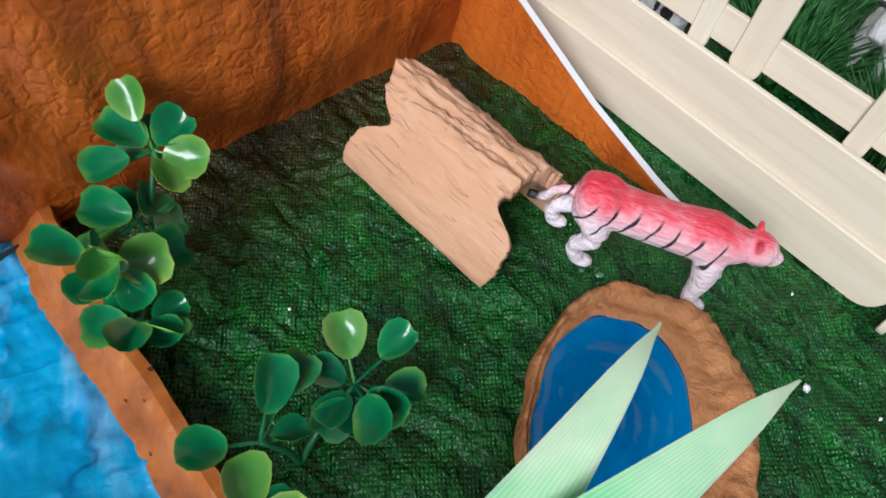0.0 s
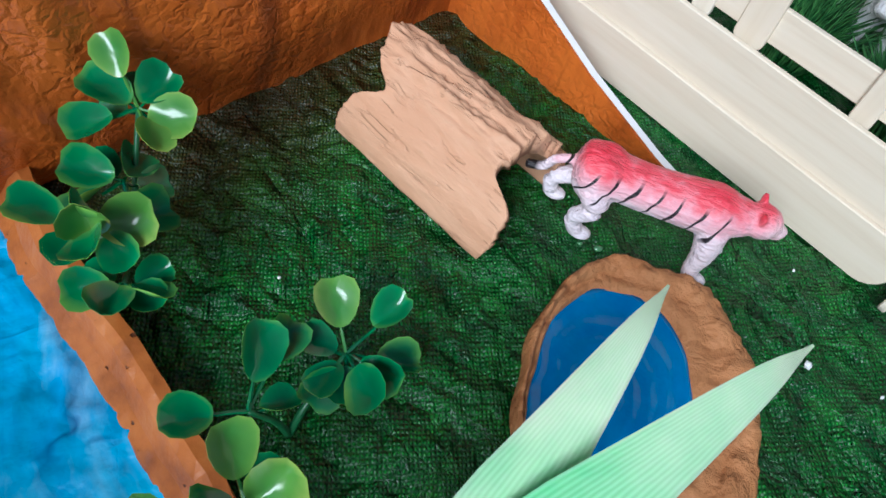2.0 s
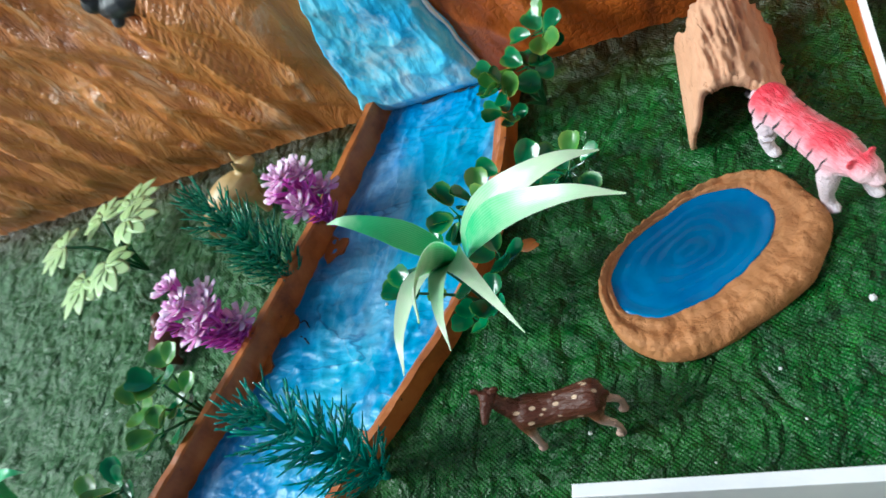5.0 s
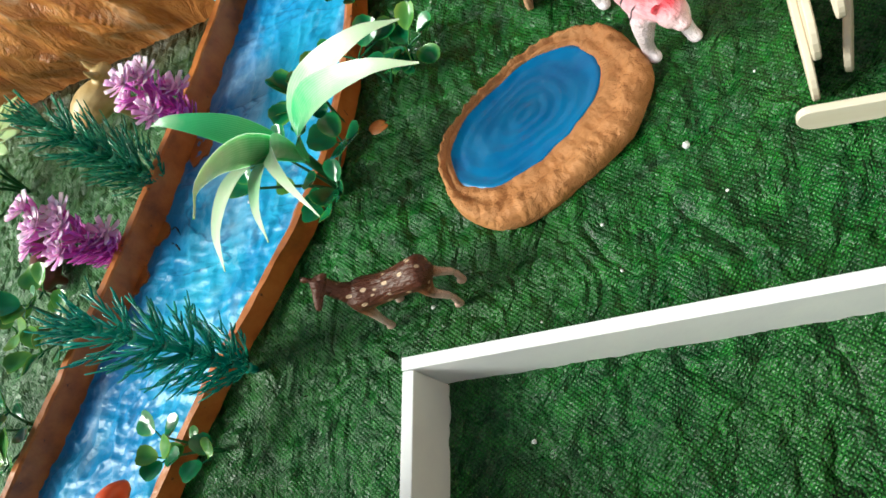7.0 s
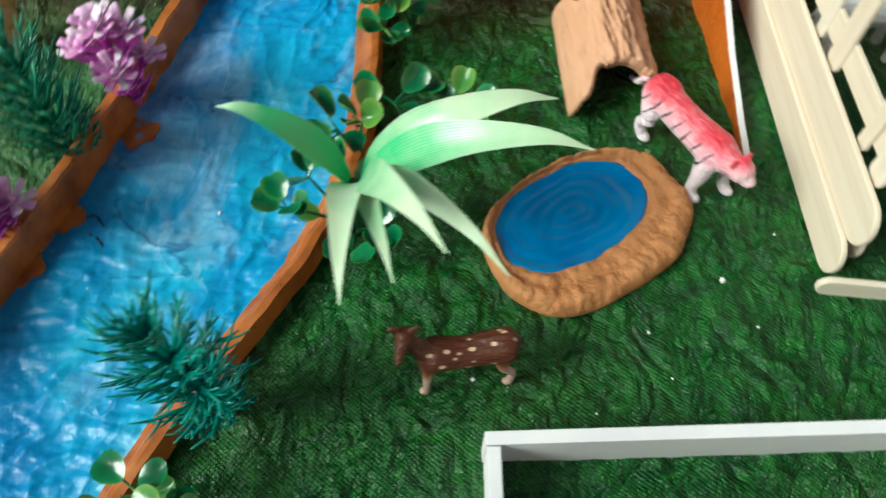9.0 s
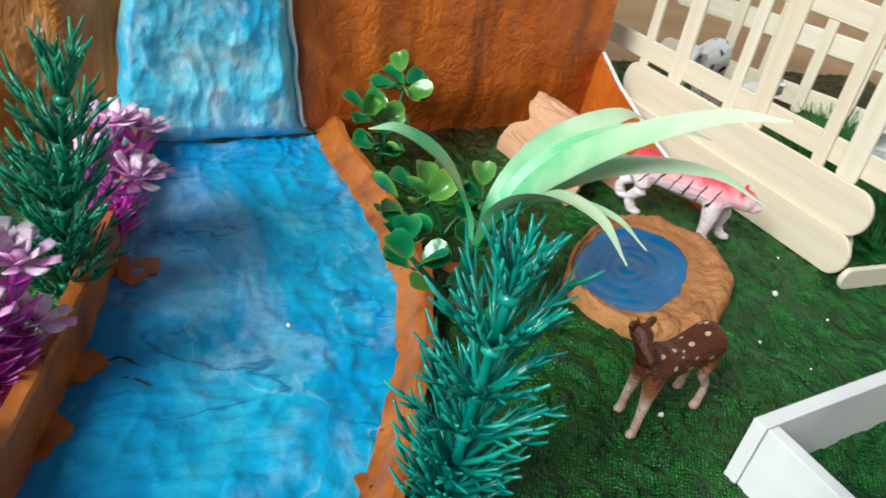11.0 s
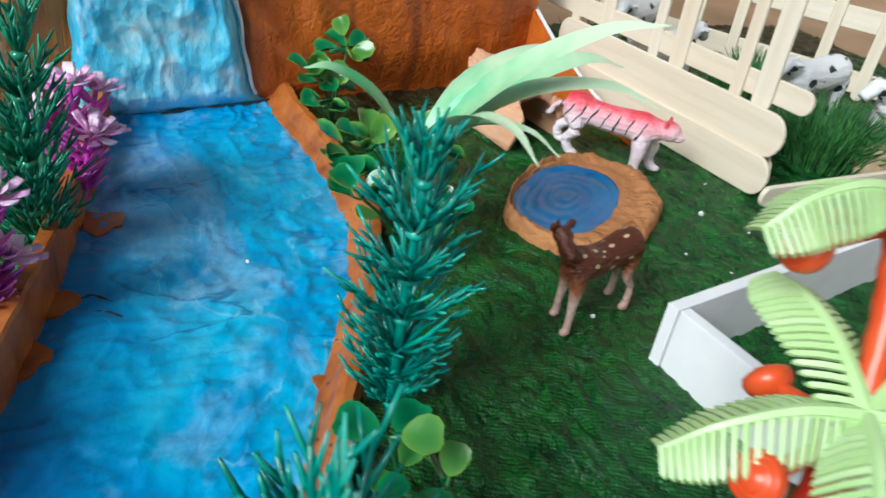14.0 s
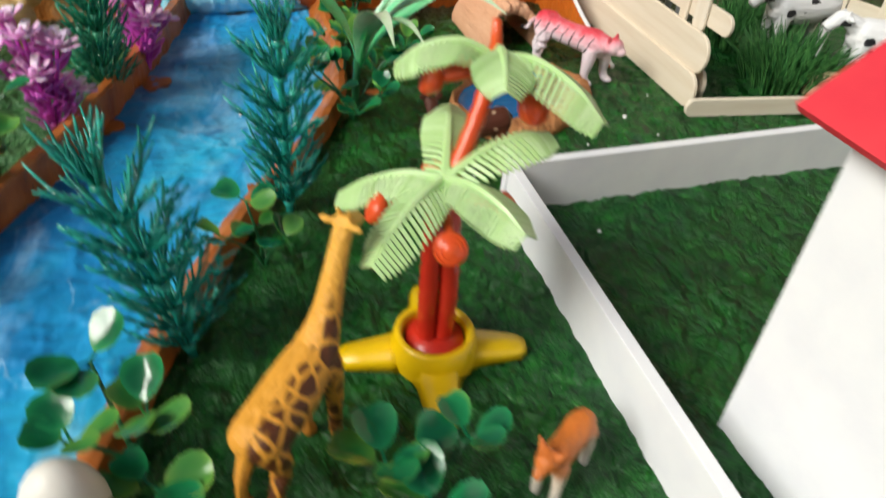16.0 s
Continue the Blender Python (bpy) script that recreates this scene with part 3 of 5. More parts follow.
def wall_mesh(x0, x1, top, relief, step=0.22):
    """A stretch of the mountain wall: relief pushes towards the front."""
    xs, verts, faces = steps(x0, x1, step), [], []
    n = 90
    for i, x in enumerate(xs):
        t = top(x)
        for k in range(n + 1):
            z = -0.3 + (t + 0.3) * k / n
            verts.append((x * CM, (back_y(x) - relief(x, z)) * CM, z * CM))
        # over the top and down the back
        verts.append((x * CM, (back_y(x) + 1.2) * CM, t * CM))
        verts.append((x * CM, (back_y(x) + 1.2) * CM, -0.003))
    w = n + 3
    for i in range(len(xs) - 1):
        for k in range(w - 1):
            faces.append((i * w + k, (i + 1) * w + k, (i + 1) * w + k + 1, i * w + k + 1))
    m = bpy.data.meshes.new("wall")
    m.from_pydata(verts, [], faces)
    m.polygons.foreach_set("use_smooth", [True] * len(faces))
    return m


def relief_right(x, z):
    a = 0.35 * ridge(x * 0.22, z * 0.08, 3) + 0.16 * ridge(x * 0.6 + 0.25 * z, z * 0.2, 8) + 0.05 * noise.noise((x * 1.5, z * 1.5, 2))
    # a slanting fold runs down to the bank; the sheet stands a little proud below it
    off = (x - 0.2) * 0.743 + (z - 4.6) * 0.669 + 0.18 * noise.noise((x * 0.9, z * 0.9, 4))
    fold = 0.30 * math.exp(-((off / 0.22) ** 2)) + 0.22 * between(off, 0.15, -0.25)
    return a * between(z, -0.2, 2.5) * between(x, -0.6, 1.6) + fold * between(z, -0.2, 0.8) * between(z, 9.5, 6.5) * between(x, -0.5, 0.6) + 0.04


def relief_left(x, z):
    u, v = x * 0.8 + z * 0.55, z * 0.8 - x * 0.3
    a = 0.80 * ridge(u * 0.28, v * 0.10, 5) + 0.45 * ridge(u * 0.7, v * 0.16, 1) ** 2 + 0.16 * ridge(u * 2.0, v * 0.4, 6) ** 2
    return a * between(z, -0.2, 3) * between(x, -6.6, -9.0) + 0.04


def top_left(x):
    return along([(-44, 17), (-24, 18.0), (-17.7, 16.2), (-15.5, 12.6), (-13.8, 10.3), (-12.5, 12.2), (-10.7, 14.4), (-8, 17), (-3, 19)], x)


me = wall_mesh(-44, -3.0, top_left, relief_left)
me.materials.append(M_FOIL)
tagged(new("wall_back_left", me), "crumpled brown-painted paper mountain behind the river", "wall", kind="structure")
me = wall_mesh(-2.2, 15.6, lambda x: 19.0, relief_right)
me.materials.append(M_WALL)
tagged(new("wall_back_right", me), "orange-brown painted foam mountain wall with folds", "wall", kind="structure")


FALL_L = [(0, -7.4), (1.2, -7.3), (2.1, -6.9), (5.2, -6.8), (6.5, -6.4), (10.8, -4.7), (14, -4.1), (20, -3.6)]
FALL_R = [(0, 1.0), (0.7, 0.3), (2.5, -0.1), (5, -0.4), (9, -0.95), (12, -1.3), (20, -1.8)]


def fall_edge(table, z, seed):
    return along(table, z) + 0.24 * noise.noise((z * 0.65, seed, 0))


def waterfall_mesh():
    verts, faces, n = [], [], 160
    us = steps(0, 1, 0.0125)
    for k in range(n + 1):
        z = 20.0 * k / n
        a, b = fall_edge(FALL_L, z, 3), fall_edge(FALL_R, z, 9)
        for u in us:
            x = a + (b - a) * u
            bulge = 0.62 + 0.24 * ridge(x * 0.6 + z * 0.25, z * 0.4, 2) + 0.07 * ridge(x * 1.4 + z * 0.35, z * 0.5 - x * 0.2, 5) ** 3 + 0.02 * ridge(x * 3.0 + z * 0.4, z * 1.3, 8) ** 3
            edge = between(min(u, 1 - u), 0, 0.07)
            verts.append((x * CM, (back_y(x) - 0.15 - bulge * edge * between(z, -0.5, 1.2)) * CM, z * CM))
    w = len(us)
    for j in range(n):
        for i in range(w - 1):
            faces.append((j * w + i, j * w + i + 1, (j + 1) * w + i + 1, (j + 1) * w + i))
    base = len(verts)
    # closed behind
    for v in [verts[0], verts[w - 1], verts[n * w + w - 1], verts[n * w]]:
        verts.append((v[0], v[1] + 0.015, v[2]))
    faces.append((base, base + 3, base + 2, base + 1))
    m = bpy.data.meshes.new("waterfall")
    m.from_pydata(verts, [], faces)
    m.polygons.foreach_set("use_smooth", [True] * len(faces))
    m.materials.append(M_FALL)
    return m


tagged(new("waterfall", waterfall_mesh()), "waterfall of crumpled paper painted pale blue and white", "waterfall", kind="structure")
bm = bmesh.new()
zs = steps(0.6, 19.5, 0.35)
pts = [(fall_edge(FALL_R, z, 9) + 0.03, back_y(fall_edge(FALL_R, z, 9)) - 0.42, z) for z in zs]
tube(bm, pts, [0.07 + 0.06 * max(0.0, noise.noise((z * 0.9, 5, 2)) + 0.35) for z in zs], 6)
tagged(part("trim_waterfall_edge", bm, M_CRUMB), "white painted edge of the waterfall", "trim", kind="structure")
bm = bmesh.new()
slab(bm, (6.0, 0.6, 19.0), (-3.4, back_y(-3.4) + 0.75, 9.5), 0.05)
tagged(part("wall_behind_waterfall", bm, M_WALL, smooth=False), "brown foam backing of the waterfall", "wall", kind="structure")
bm = bmesh.new()
tube(bm, curve_pts([(-3.8, back_y(-3.8) - 0.62, 0.16), (-2, back_y(-2) - 0.55, 0.2), (-0.4, back_y(-0.4) - 0.6, 0.17), (1.3, back_y(1.3) - 0.4, 0.3)], 14), [0.03, 0.05, 0.10, 0.06, 0.03, 0.05, 0.09, 0.07, 0.06, 0.09, 0.1, 0.1, 0.08, 0.05, 0.03], 6)
tagged(part("trim_river_crack", bm, M_GAP), "dark open seam where the waterfall meets the river", "seam", kind="structure")

# the wing: a cut board that falls from the corner to the front
bm = bmesh.new()
d, nrm = Vector((0.215, -0.977, 0)), Vector((0.977, 0.215, 0))
o = Vector((15.4, 19.45, 0))
wing = [(0, -0.2), (10.1, -0.2), (10.1, 0.02), (8.7, 0.35), (5.8, 1.3), (4.1, 2.05), (2.2, 2.9), (0.4, 4.0), (-0.6, 5.2), (-0.6, -0.2)]
front = [bm.verts.new(o + d * s + Vector((0, 0, z)) - nrm * 0.02) for s, z in wing]
back = [bm.verts.new(o + d * s + Vector((0, 0, z)) + nrm * 0.26) for s, z in wing]
bm.faces.new(front)
bm.faces.new(back[::-1])
for k in range(len(wing)):
    bm.faces.new((front[k], front[(k + 1) % len(wing)], back[(k + 1) % len(wing)], back[k]))
tagged(part("wall_wing", bm, M_WALL, smooth=False), "orange-brown painted board cut on a slant", "wall", kind="structure")
bm = bmesh.new()
cut = [(10.16, -0.1), (10.12, 0.07), (8.7, 0.4), (5.8, 1.35), (4.1, 2.1), (2.2, 2.95), (0.4, 4.05), (-0.6, 5.25)]
l = [bm.verts.new(o + d * s + Vector((0, 0, z)) + nrm * 0.03) for s, z in cut]
r = [bm.verts.new(o + d * s + Vector((0, 0, z)) + nrm * 0.29) for s, z in cut]
for k in range(len(cut) - 1):
    bm.faces.new((l[k], l[k + 1], r[k + 1], r[k]))
tagged(part("trim_wing_edge", bm, M_FOAM, smooth=False), "white raw cut edge of the slanted board", "trim", kind="structure")

# brown paint that ran into the river along the left strip
for x, y, r in ((-5.5, 6.6, 1.0), (-6.6, 2.4, 0.7), (-7.2, 0.1, 0.8), (-6.1, 9.0, 0.45), (-0.1, -2.3, 0.3)):
    bm = bmesh.new()
    n = 18
    ring = []
    for k in range(n):
        a = 2 * math.pi * k / n
        q = r * (0.55 + 0.45 * noise.noise((math.cos(a) * 1.3 + x, math.sin(a) * 1.3 + y, 2)) + 0.25)
        ring.append((x - 0.5 + math.cos(a) * q * 0.9, y + math.sin(a) * q))
    top = [bm.verts.new((px, py, 0.235)) for px, py in ring]
    low = [bm.verts.new((px, py, 0.05)) for px, py in ring]
    bm.faces.new(top)
    for k in range(n):
        bm.faces.new((top[k], low[k], low[(k + 1) % n], top[(k + 1) % n]))
    tagged(part("paint_blot", bm, M_BANK, smooth=False), "brown paint blot on the blue river", "paint blot", "paint blots on the river", "structure")

for pts in ([(-7.0, 2.9), (-6.5, 2.6), (-6.2, 2.7), (-5.7, 2.3)], [(-6.2, 1.9), (-5.8, 1.8), (-5.4, 1.5)]):
    bm = bmesh.new()
    tube(bm, curve_pts([(x, y, 0.16) for x, y in pts], 10), [0.015, 0.04, 0.07, 0.05, 0.03, 0.06, 0.05, 0.03, 0.05, 0.03, 0.01], 5)
    tagged(part("trim_river_crack", bm, M_GAP), "thin dark crack in the blue painted paper", "seam", kind="structure")
for x, y, r in ((4.4, 6.5, 0.45),):
    bm = bmesh.new()
    n, z = 18, cloth_height(x, y)
    for f, h in ((1.0, 0.0), (0.8, 0.06), (0.0, 0.07)):
        ring = [bm.verts.new((x + math.cos(k * 0.349) * r * f * (1 + 0.3 * noise.noise((math.cos(k * 0.349) + x, math.sin(k * 0.349), 1))), y + math.sin(k * 0.349) * r * f * 0.8, z + h)) for k in range(n if f else 1)]
        if f < 1:
            for k in range(n):
                bm.faces.new((prev[k], prev[(k + 1) % n], ring[(k + 1) % n], ring[k]) if f else (prev[k], prev[(k + 1) % n], ring[0]))
        prev = ring
    tagged(part("paint_blot", bm, M_BANK), "brown paint blot on the green cloth", "paint blot", "paint blots on the grass", "structure")

# board, table and the room behind
bm = bmesh.new()
slab(bm, (180, 140, 2.0), (0, 0, -1.6), 0.2)
tagged(part("floor", bm, M_TABLE, smooth=False), "brown wooden table under the model", "table", kind="structure")
bm = bmesh.new()
slab(bm, (180, 2, 70), (0, 64, 34))
tagged(part("wall_north", bm, M_ROOM, smooth=False), "plain beige room wall", "wall", kind="structure")
bm = bmesh.new()
slab(bm, (2, 140, 70), (86, 0, 34))
tagged(part("wall_east", bm, M_ROOM, smooth=False), "plain beige room wall", "wall", kind="structure")
bm = bmesh.new()
slab(bm, (40, 0.5, 30), (-24, back_y(-24) + 7.0, 15))
tagged(part("backdrop_sky", bm, M_SKYPANEL, smooth=False), "sky-blue painted board behind the mountain", "backdrop", kind="structure")

# ---- things on the grass ----


def pond():
    t = thing("toy_pond", 11.80, 5.28, 0, 42, "oval terracotta clay pond with glossy blue painted water", "toy pond")
    n = 220

    def oval(a, big, small, power, wob, seed):
        r = (abs(math.cos(a) / big) ** power + abs(math.sin(a) / small) ** power) ** (-1 / power)
        return r * (1 + wob * noise.noise((math.cos(a) * 2.2, math.sin(a) * 2.2, seed)))

    def rim_at(a):
        r = oval(a, 4.02, 2.86, 2.5, 0.06, 3)
        return Vector((math.cos(a) * r, math.sin(a) * r, 0))

    def shore_at(a):
        r = oval(a, 2.98, 1.84, 2.3, 0.07, 8)
        return Vector((math.cos(a) * r - 0.24, math.sin(a) * r + 0.74, 0))

    bm = bmesh.new()
    prof = [(0.0, -0.1), (-0.02, 0.16), (0.05, 0.36), (0.12, 0.50), (0.22, 0.58), (0.32, 0.60), (0.42, 0.57), (0.52, 0.44), (0.60, 0.40), (0.70, 0.44), (0.80, 0.43), (0.90, 0.34), (1.0, 0.26), (1.12, 0.15)]
    rings = []
    for k in range(n):
        a = 2 * math.pi * k / n
        p, q = rim_at(a), shore_at(a)
        row = []
        for j, (f, z) in enumerate(prof):
            c = p.lerp(q, f)
            c.z = z
            if 0 < j < 12:
                c.z += 0.12 * noise.noise((c.x * 1.7, c.y * 1.7, 1)) + (0.15 if j < 7 else 0.04) * noise.noise((c.x * 3.6, c.y * 3.6, 5)) + (0.09 * abs(noise.noise((c.x * 6.5, c.y * 6.5, 9))) if 1 < j < 7 else 0)
            row.append(bm.verts.new(c))
        rings.append(row)
    for k in range(n):
        for j in range(len(prof) - 1):
            bm.faces.new((rings[k][j], rings[(k + 1) % n][j], rings[(k + 1) % n][j + 1], rings[k][j + 1]))
    part("rim", bm, M_CLAY, t)
    bm = bmesh.new()
    rows, mid = [], Vector((-0.24, 0.74, 0))
    for f in [k / 36 for k in range(37)] + [1.05]:
        row = []
        for k in range(n if f else 1):
            c = mid.lerp(shore_at(2 * math.pi * k / n), f)
            c.z = 0.24 + 0.018 * math.sin(f * 27 + 5 * noise.noise((c.x * 0.45, c.y * 0.45, 2))) * (1 - 0.5 * f) + 0.10 * between(f, 0.85, 1.05) + 0.04 * noise.noise((c.x, c.y, 9))
            row.append(bm.verts.new(c))
        rows.append(row)
    for k in range(n):
        bm.faces.new((rows[0][0], rows[1][k], rows[1][(k + 1) % n]))
    for r, s in zip(rows[1:], rows[2:]):
        for k in range(n):
            bm.faces.new((r[k], s[k], s[(k + 1) % n], r[(k + 1) % n]))
    low = [bm.verts.new(v.co - Vector((0, 0, 0.3))) for v in rows[-1]]
    for k in range(n):
        bm.faces.new((rows[-1][k], low[k], low[(k + 1) % n], rows[-1][(k + 1) % n]))
    bm.faces.new(low)
    part("water", bm, M_POND, t, "glossy blue painted water with ripples")


pond()


def bark_hide():
    """A curved shell of bark lying open side down, with torn ends."""
    t = thing("bark_shelter", 11.75, 13.75, 0, -77.5, "tan clay bark shelter, half-round and open underneath", "bark shelter")
    bm = bmesh.new()
    nu, nv, half = 80, 96, 2.6
    ri, ro = [], []
    for i in range(nu + 1):
        for lst, off in ((ro, 0.0), (ri, -0.22)):
            row = []
            for k in range(nv + 1):
                a = math.pi * (k / nv)
                rough = 0.10 * noise.noise((a * 9, 4, 0)) + 0.06 * noise.noise((a * 21, 5, 0))
                e0 = -half - 0.12 + 0.30 * between(a, 1.5, 1.8) + 0.80 * math.exp(-(((a - 2.2) / 0.2) ** 2)) - 0.2 * between(a, 2.4, 3.0) + 0.5 * between(a, 1.3, 0.8) - rough
                e1 = half - 0.15 + 0.5 * between(a, 2.1, 2.4) - 0.3 * math.exp(-(((a - 2.05) / 0.12) ** 2)) + 0.2 * math.sin(a * 3) + rough
                x = e0 + (e1 - e0) * i / nu
                worn = 0.12 + 0.88 * between(a, 2.25, 1.75)
                groove = worn * (0.16 * ridge(x * 0.30 + 0.3 * a, a * 3.4, 3) + 0.16 * ridge(x * 0.55, a * 8 + x * 0.4, 6) + 0.07 * ridge(x * 1.2, a * 16 + x * 0.6, 2)) + 0.02 * ridge(x * 0.8, a * 14, 9)
                r = 1.0 + off / 2.0 + (groove / 2.0 if off == 0 else 0)
                row.append(bm.verts.new((x, math.cos(a) * 1.75 * r, max(-0.02, math.sin(a) ** 1.12 * 2.35 * r))))
            lst.append(row)
    for rows in (ro, ri):
        for r, s in zip(rows, rows[1:]):
            for k in range(nv):
                bm.faces.new((r[k], r[k + 1], s[k + 1], s[k]))
    for k in range(nv):
        bm.faces.new((ro[0][k], ro[0][k + 1], ri[0][k + 1], ri[0][k]))
        bm.faces.new((ro[-1][k], ro[-1][k + 1], ri[-1][k + 1], ri[-1][k]))
    for i in range(nu):
        for k in (0, nv):
            bm.faces.new((ro[i][k], ro[i + 1][k], ri[i + 1][k], ri[i][k]))
    part("shell", bm, M_BARK, t)


bark_hide()


def figure(name, bm, material, x, y, turn, label, category, voxel=0.00055, tilt=(0, 0), z=0.0, group=""):
    """A moulded toy: its pieces fused into one skin."""
    bmesh.ops.recalc_face_normals(bm, faces=bm.faces)
    me = bpy.data.meshes.new(name)
    bm.to_mesh(me)
    bm.free()
    me.transform(Matrix.Scale(CM, 4))
    me.materials.append(material)
    ob = new(name, me)
    rm = ob.modifiers.new("skin", "REMESH")
    rm.mode, rm.voxel_size, rm.use_smooth_shade = "VOXEL", voxel, True
    sm = ob.modifiers.new("soft", "SMOOTH")
    sm.factor, sm.iterations = 0.5, 4
    ob.matrix_basis = pose(x * CM, y * CM, z * CM, tilt[0], tilt[1], turn)
    return tagged(ob, label, category, group)


def tiger():
    bm = bmesh.new()
    tube(bm, curve_pts([(-2.45, 0, 2.35), (-1.9, 0, 2.35), (-0.6, 0, 2.22), (0.7, 0, 2.25), (1.5, 0, 2.3), (2.1, 0.02, 2.38)], 20), [0.3, 0.55, 0.68, 0.72, 0.72, 0.68, 0.66, 0.66, 0.66, 0.67, 0.68, 0.7, 0.72, 0.74, 0.76, 0.74, 0.68, 0.62, 0.56, 0.52, 0.45], 14)
    blob(bm, (-1.75, -0.25, 2.2), (0.72, 0.5, 0.85))
    blob(bm, (-1.75, 0.25, 2.2), (0.72, 0.5, 0.85))
    blob(bm, (1.3, 0, 2.15), (0.65, 0.68, 0.8))
    blob(bm, (2.35, 0.05, 2.42), (0.55, 0.5, 0.5))
    blob(bm, (2.75, 0.06, 2.25), (0.34, 0.3, 0.26))
    blob(bm, (2.98, 0.06, 2.3), (0.12, 0.16, 0.1))
    for s in (-1, 1):
        blob(bm, (2.22, 0.05 + s * 0.36, 2.86), (0.08, 0.17, 0.19))
    legs = [
        [(1.35, -0.42, 2.0), (1.42, -0.62, 1.2), (1.38, -0.70, 0.55), (1.5, -0.72, 0.14)],
        [(1.35, 0.40, 2.0), (1.75, 0.52, 1.3), (1.7, 0.56, 0.6), (1.9, 0.56, 0.14)],
        [(-1.8, -0.42, 2.0), (-1.55, -0.55, 1.35), (-1.95, -0.52, 0.75), (-1.72, -0.50, 0.14)],
        [(-1.95, 0.42, 2.0), (-2.1, 0.52, 1.35), (-2.75, 0.55, 0.8), (-2.65, 0.56, 0.14)],
    ]
    for leg in legs:
        tube(bm, curve_pts(leg, 8), [0.42, 0.40, 0.36, 0.31, 0.27, 0.25, 0.24, 0.24, 0.22], 10)
        f = leg[-1]
        blob(bm, (f[0] + 0.12, f[1], 0.15), (0.34, 0.25, 0.17))
    tube(bm, curve_pts([(-2.4, 0, 2.4), (-2.9, 0.05, 2.1), (-3.15, 0.1, 1.6), (-3.6, 0.1, 1.5)], 8), 0.14, 8)
    bmesh.ops.scale(bm, vec=(1, 1, 0.9), verts=bm.verts)
    figure("toy_tiger", bm, M_TIGER, 15.08, 9.02, -49.5, "pink and red toy tiger with black stripes, standing on the grass", "toy tiger")


tiger()


def deer():
    bm = bmesh.new()
    tube(bm, curve_pts([(-1.7, 0, 2.35), (-1.2, 0, 2.35), (0, 0, 2.2), (0.9, 0, 2.3), (1.35, 0, 2.5)], 14), [0.24, 0.46, 0.56, 0.58, 0.56, 0.53, 0.51, 0.51, 0.52, 0.55, 0.57, 0.55, 0.5, 0.42, 0.32], 12)
    tube(bm, curve_pts([(1.05, 0, 2.4), (1.5, -0.1, 2.95), (1.68, -0.24, 3.35)], 6), [0.40, 0.36, 0.31, 0.28, 0.26, 0.25, 0.24], 10)
    blob(bm, (1.74, -0.2, 3.44), (0.29, 0.34, 0.27))
    tube(bm, [(1.76, -0.16, 3.44), (1.9, 0.2, 3.28), (1.98, 0.46, 3.16)], [0.24, 0.18, 0.12], 10)
    blob(bm, (1.98, 0.46, 3.16), (0.13, 0.12, 0.12), 8, 6)
    blob(bm, (1.40, -0.28, 3.68), (0.20, 0.09, 0.15), rot=Euler((0.2, 0.5, 0)).to_matrix())
    blob(bm, (2.06, -0.34, 3.72), (0.18, 0.08, 0.14), rot=Euler((0.2, -0.9, 0)).to_matrix())
    tube(bm, [(1.86, -0.22, 3.62), (1.92, -0.3, 3.85), (1.98, -0.34, 4.0)], [0.07, 0.05, 0.03], 6)
    for leg in ([(1.05, 0.22, 2.2), (1.15, 0.32, 1.3), (1.2, 0.36, 0.7), (1.22, 0.36, 0.05)], [(1.0, -0.24, 2.2), (0.85, -0.40, 1.3), (0.80, -0.50, 0.7), (0.78, -0.52, 0.05)],
                [(-1.25, 0.25, 2.1), (-1.2, 0.34, 1.4), (-1.55, 0.38, 0.85), (-1.5, 0.38, 0.05)], [(-1.25, -0.25, 2.1), (-1.35, -0.36, 1.4), (-1.75, -0.42, 0.85), (-1.7, -0.42, 0.05)]):
        tube(bm, curve_pts(leg, 8), [0.34, 0.28, 0.21, 0.17, 0.15, 0.14, 0.13, 0.13, 0.14], 8)
        blob(bm, (leg[-1][0] + 0.06, leg[-1][1], 0.1), (0.19, 0.15, 0.13))
    blob(bm, (-1.75, 0, 2.4), (0.13, 0.1, 0.22))
    figure("toy_deer", bm, M_DEER, 8.12, -1.08, 197, "dark brown toy deer with pale spots and pale legs", "toy deer", 0.00045)


deer()


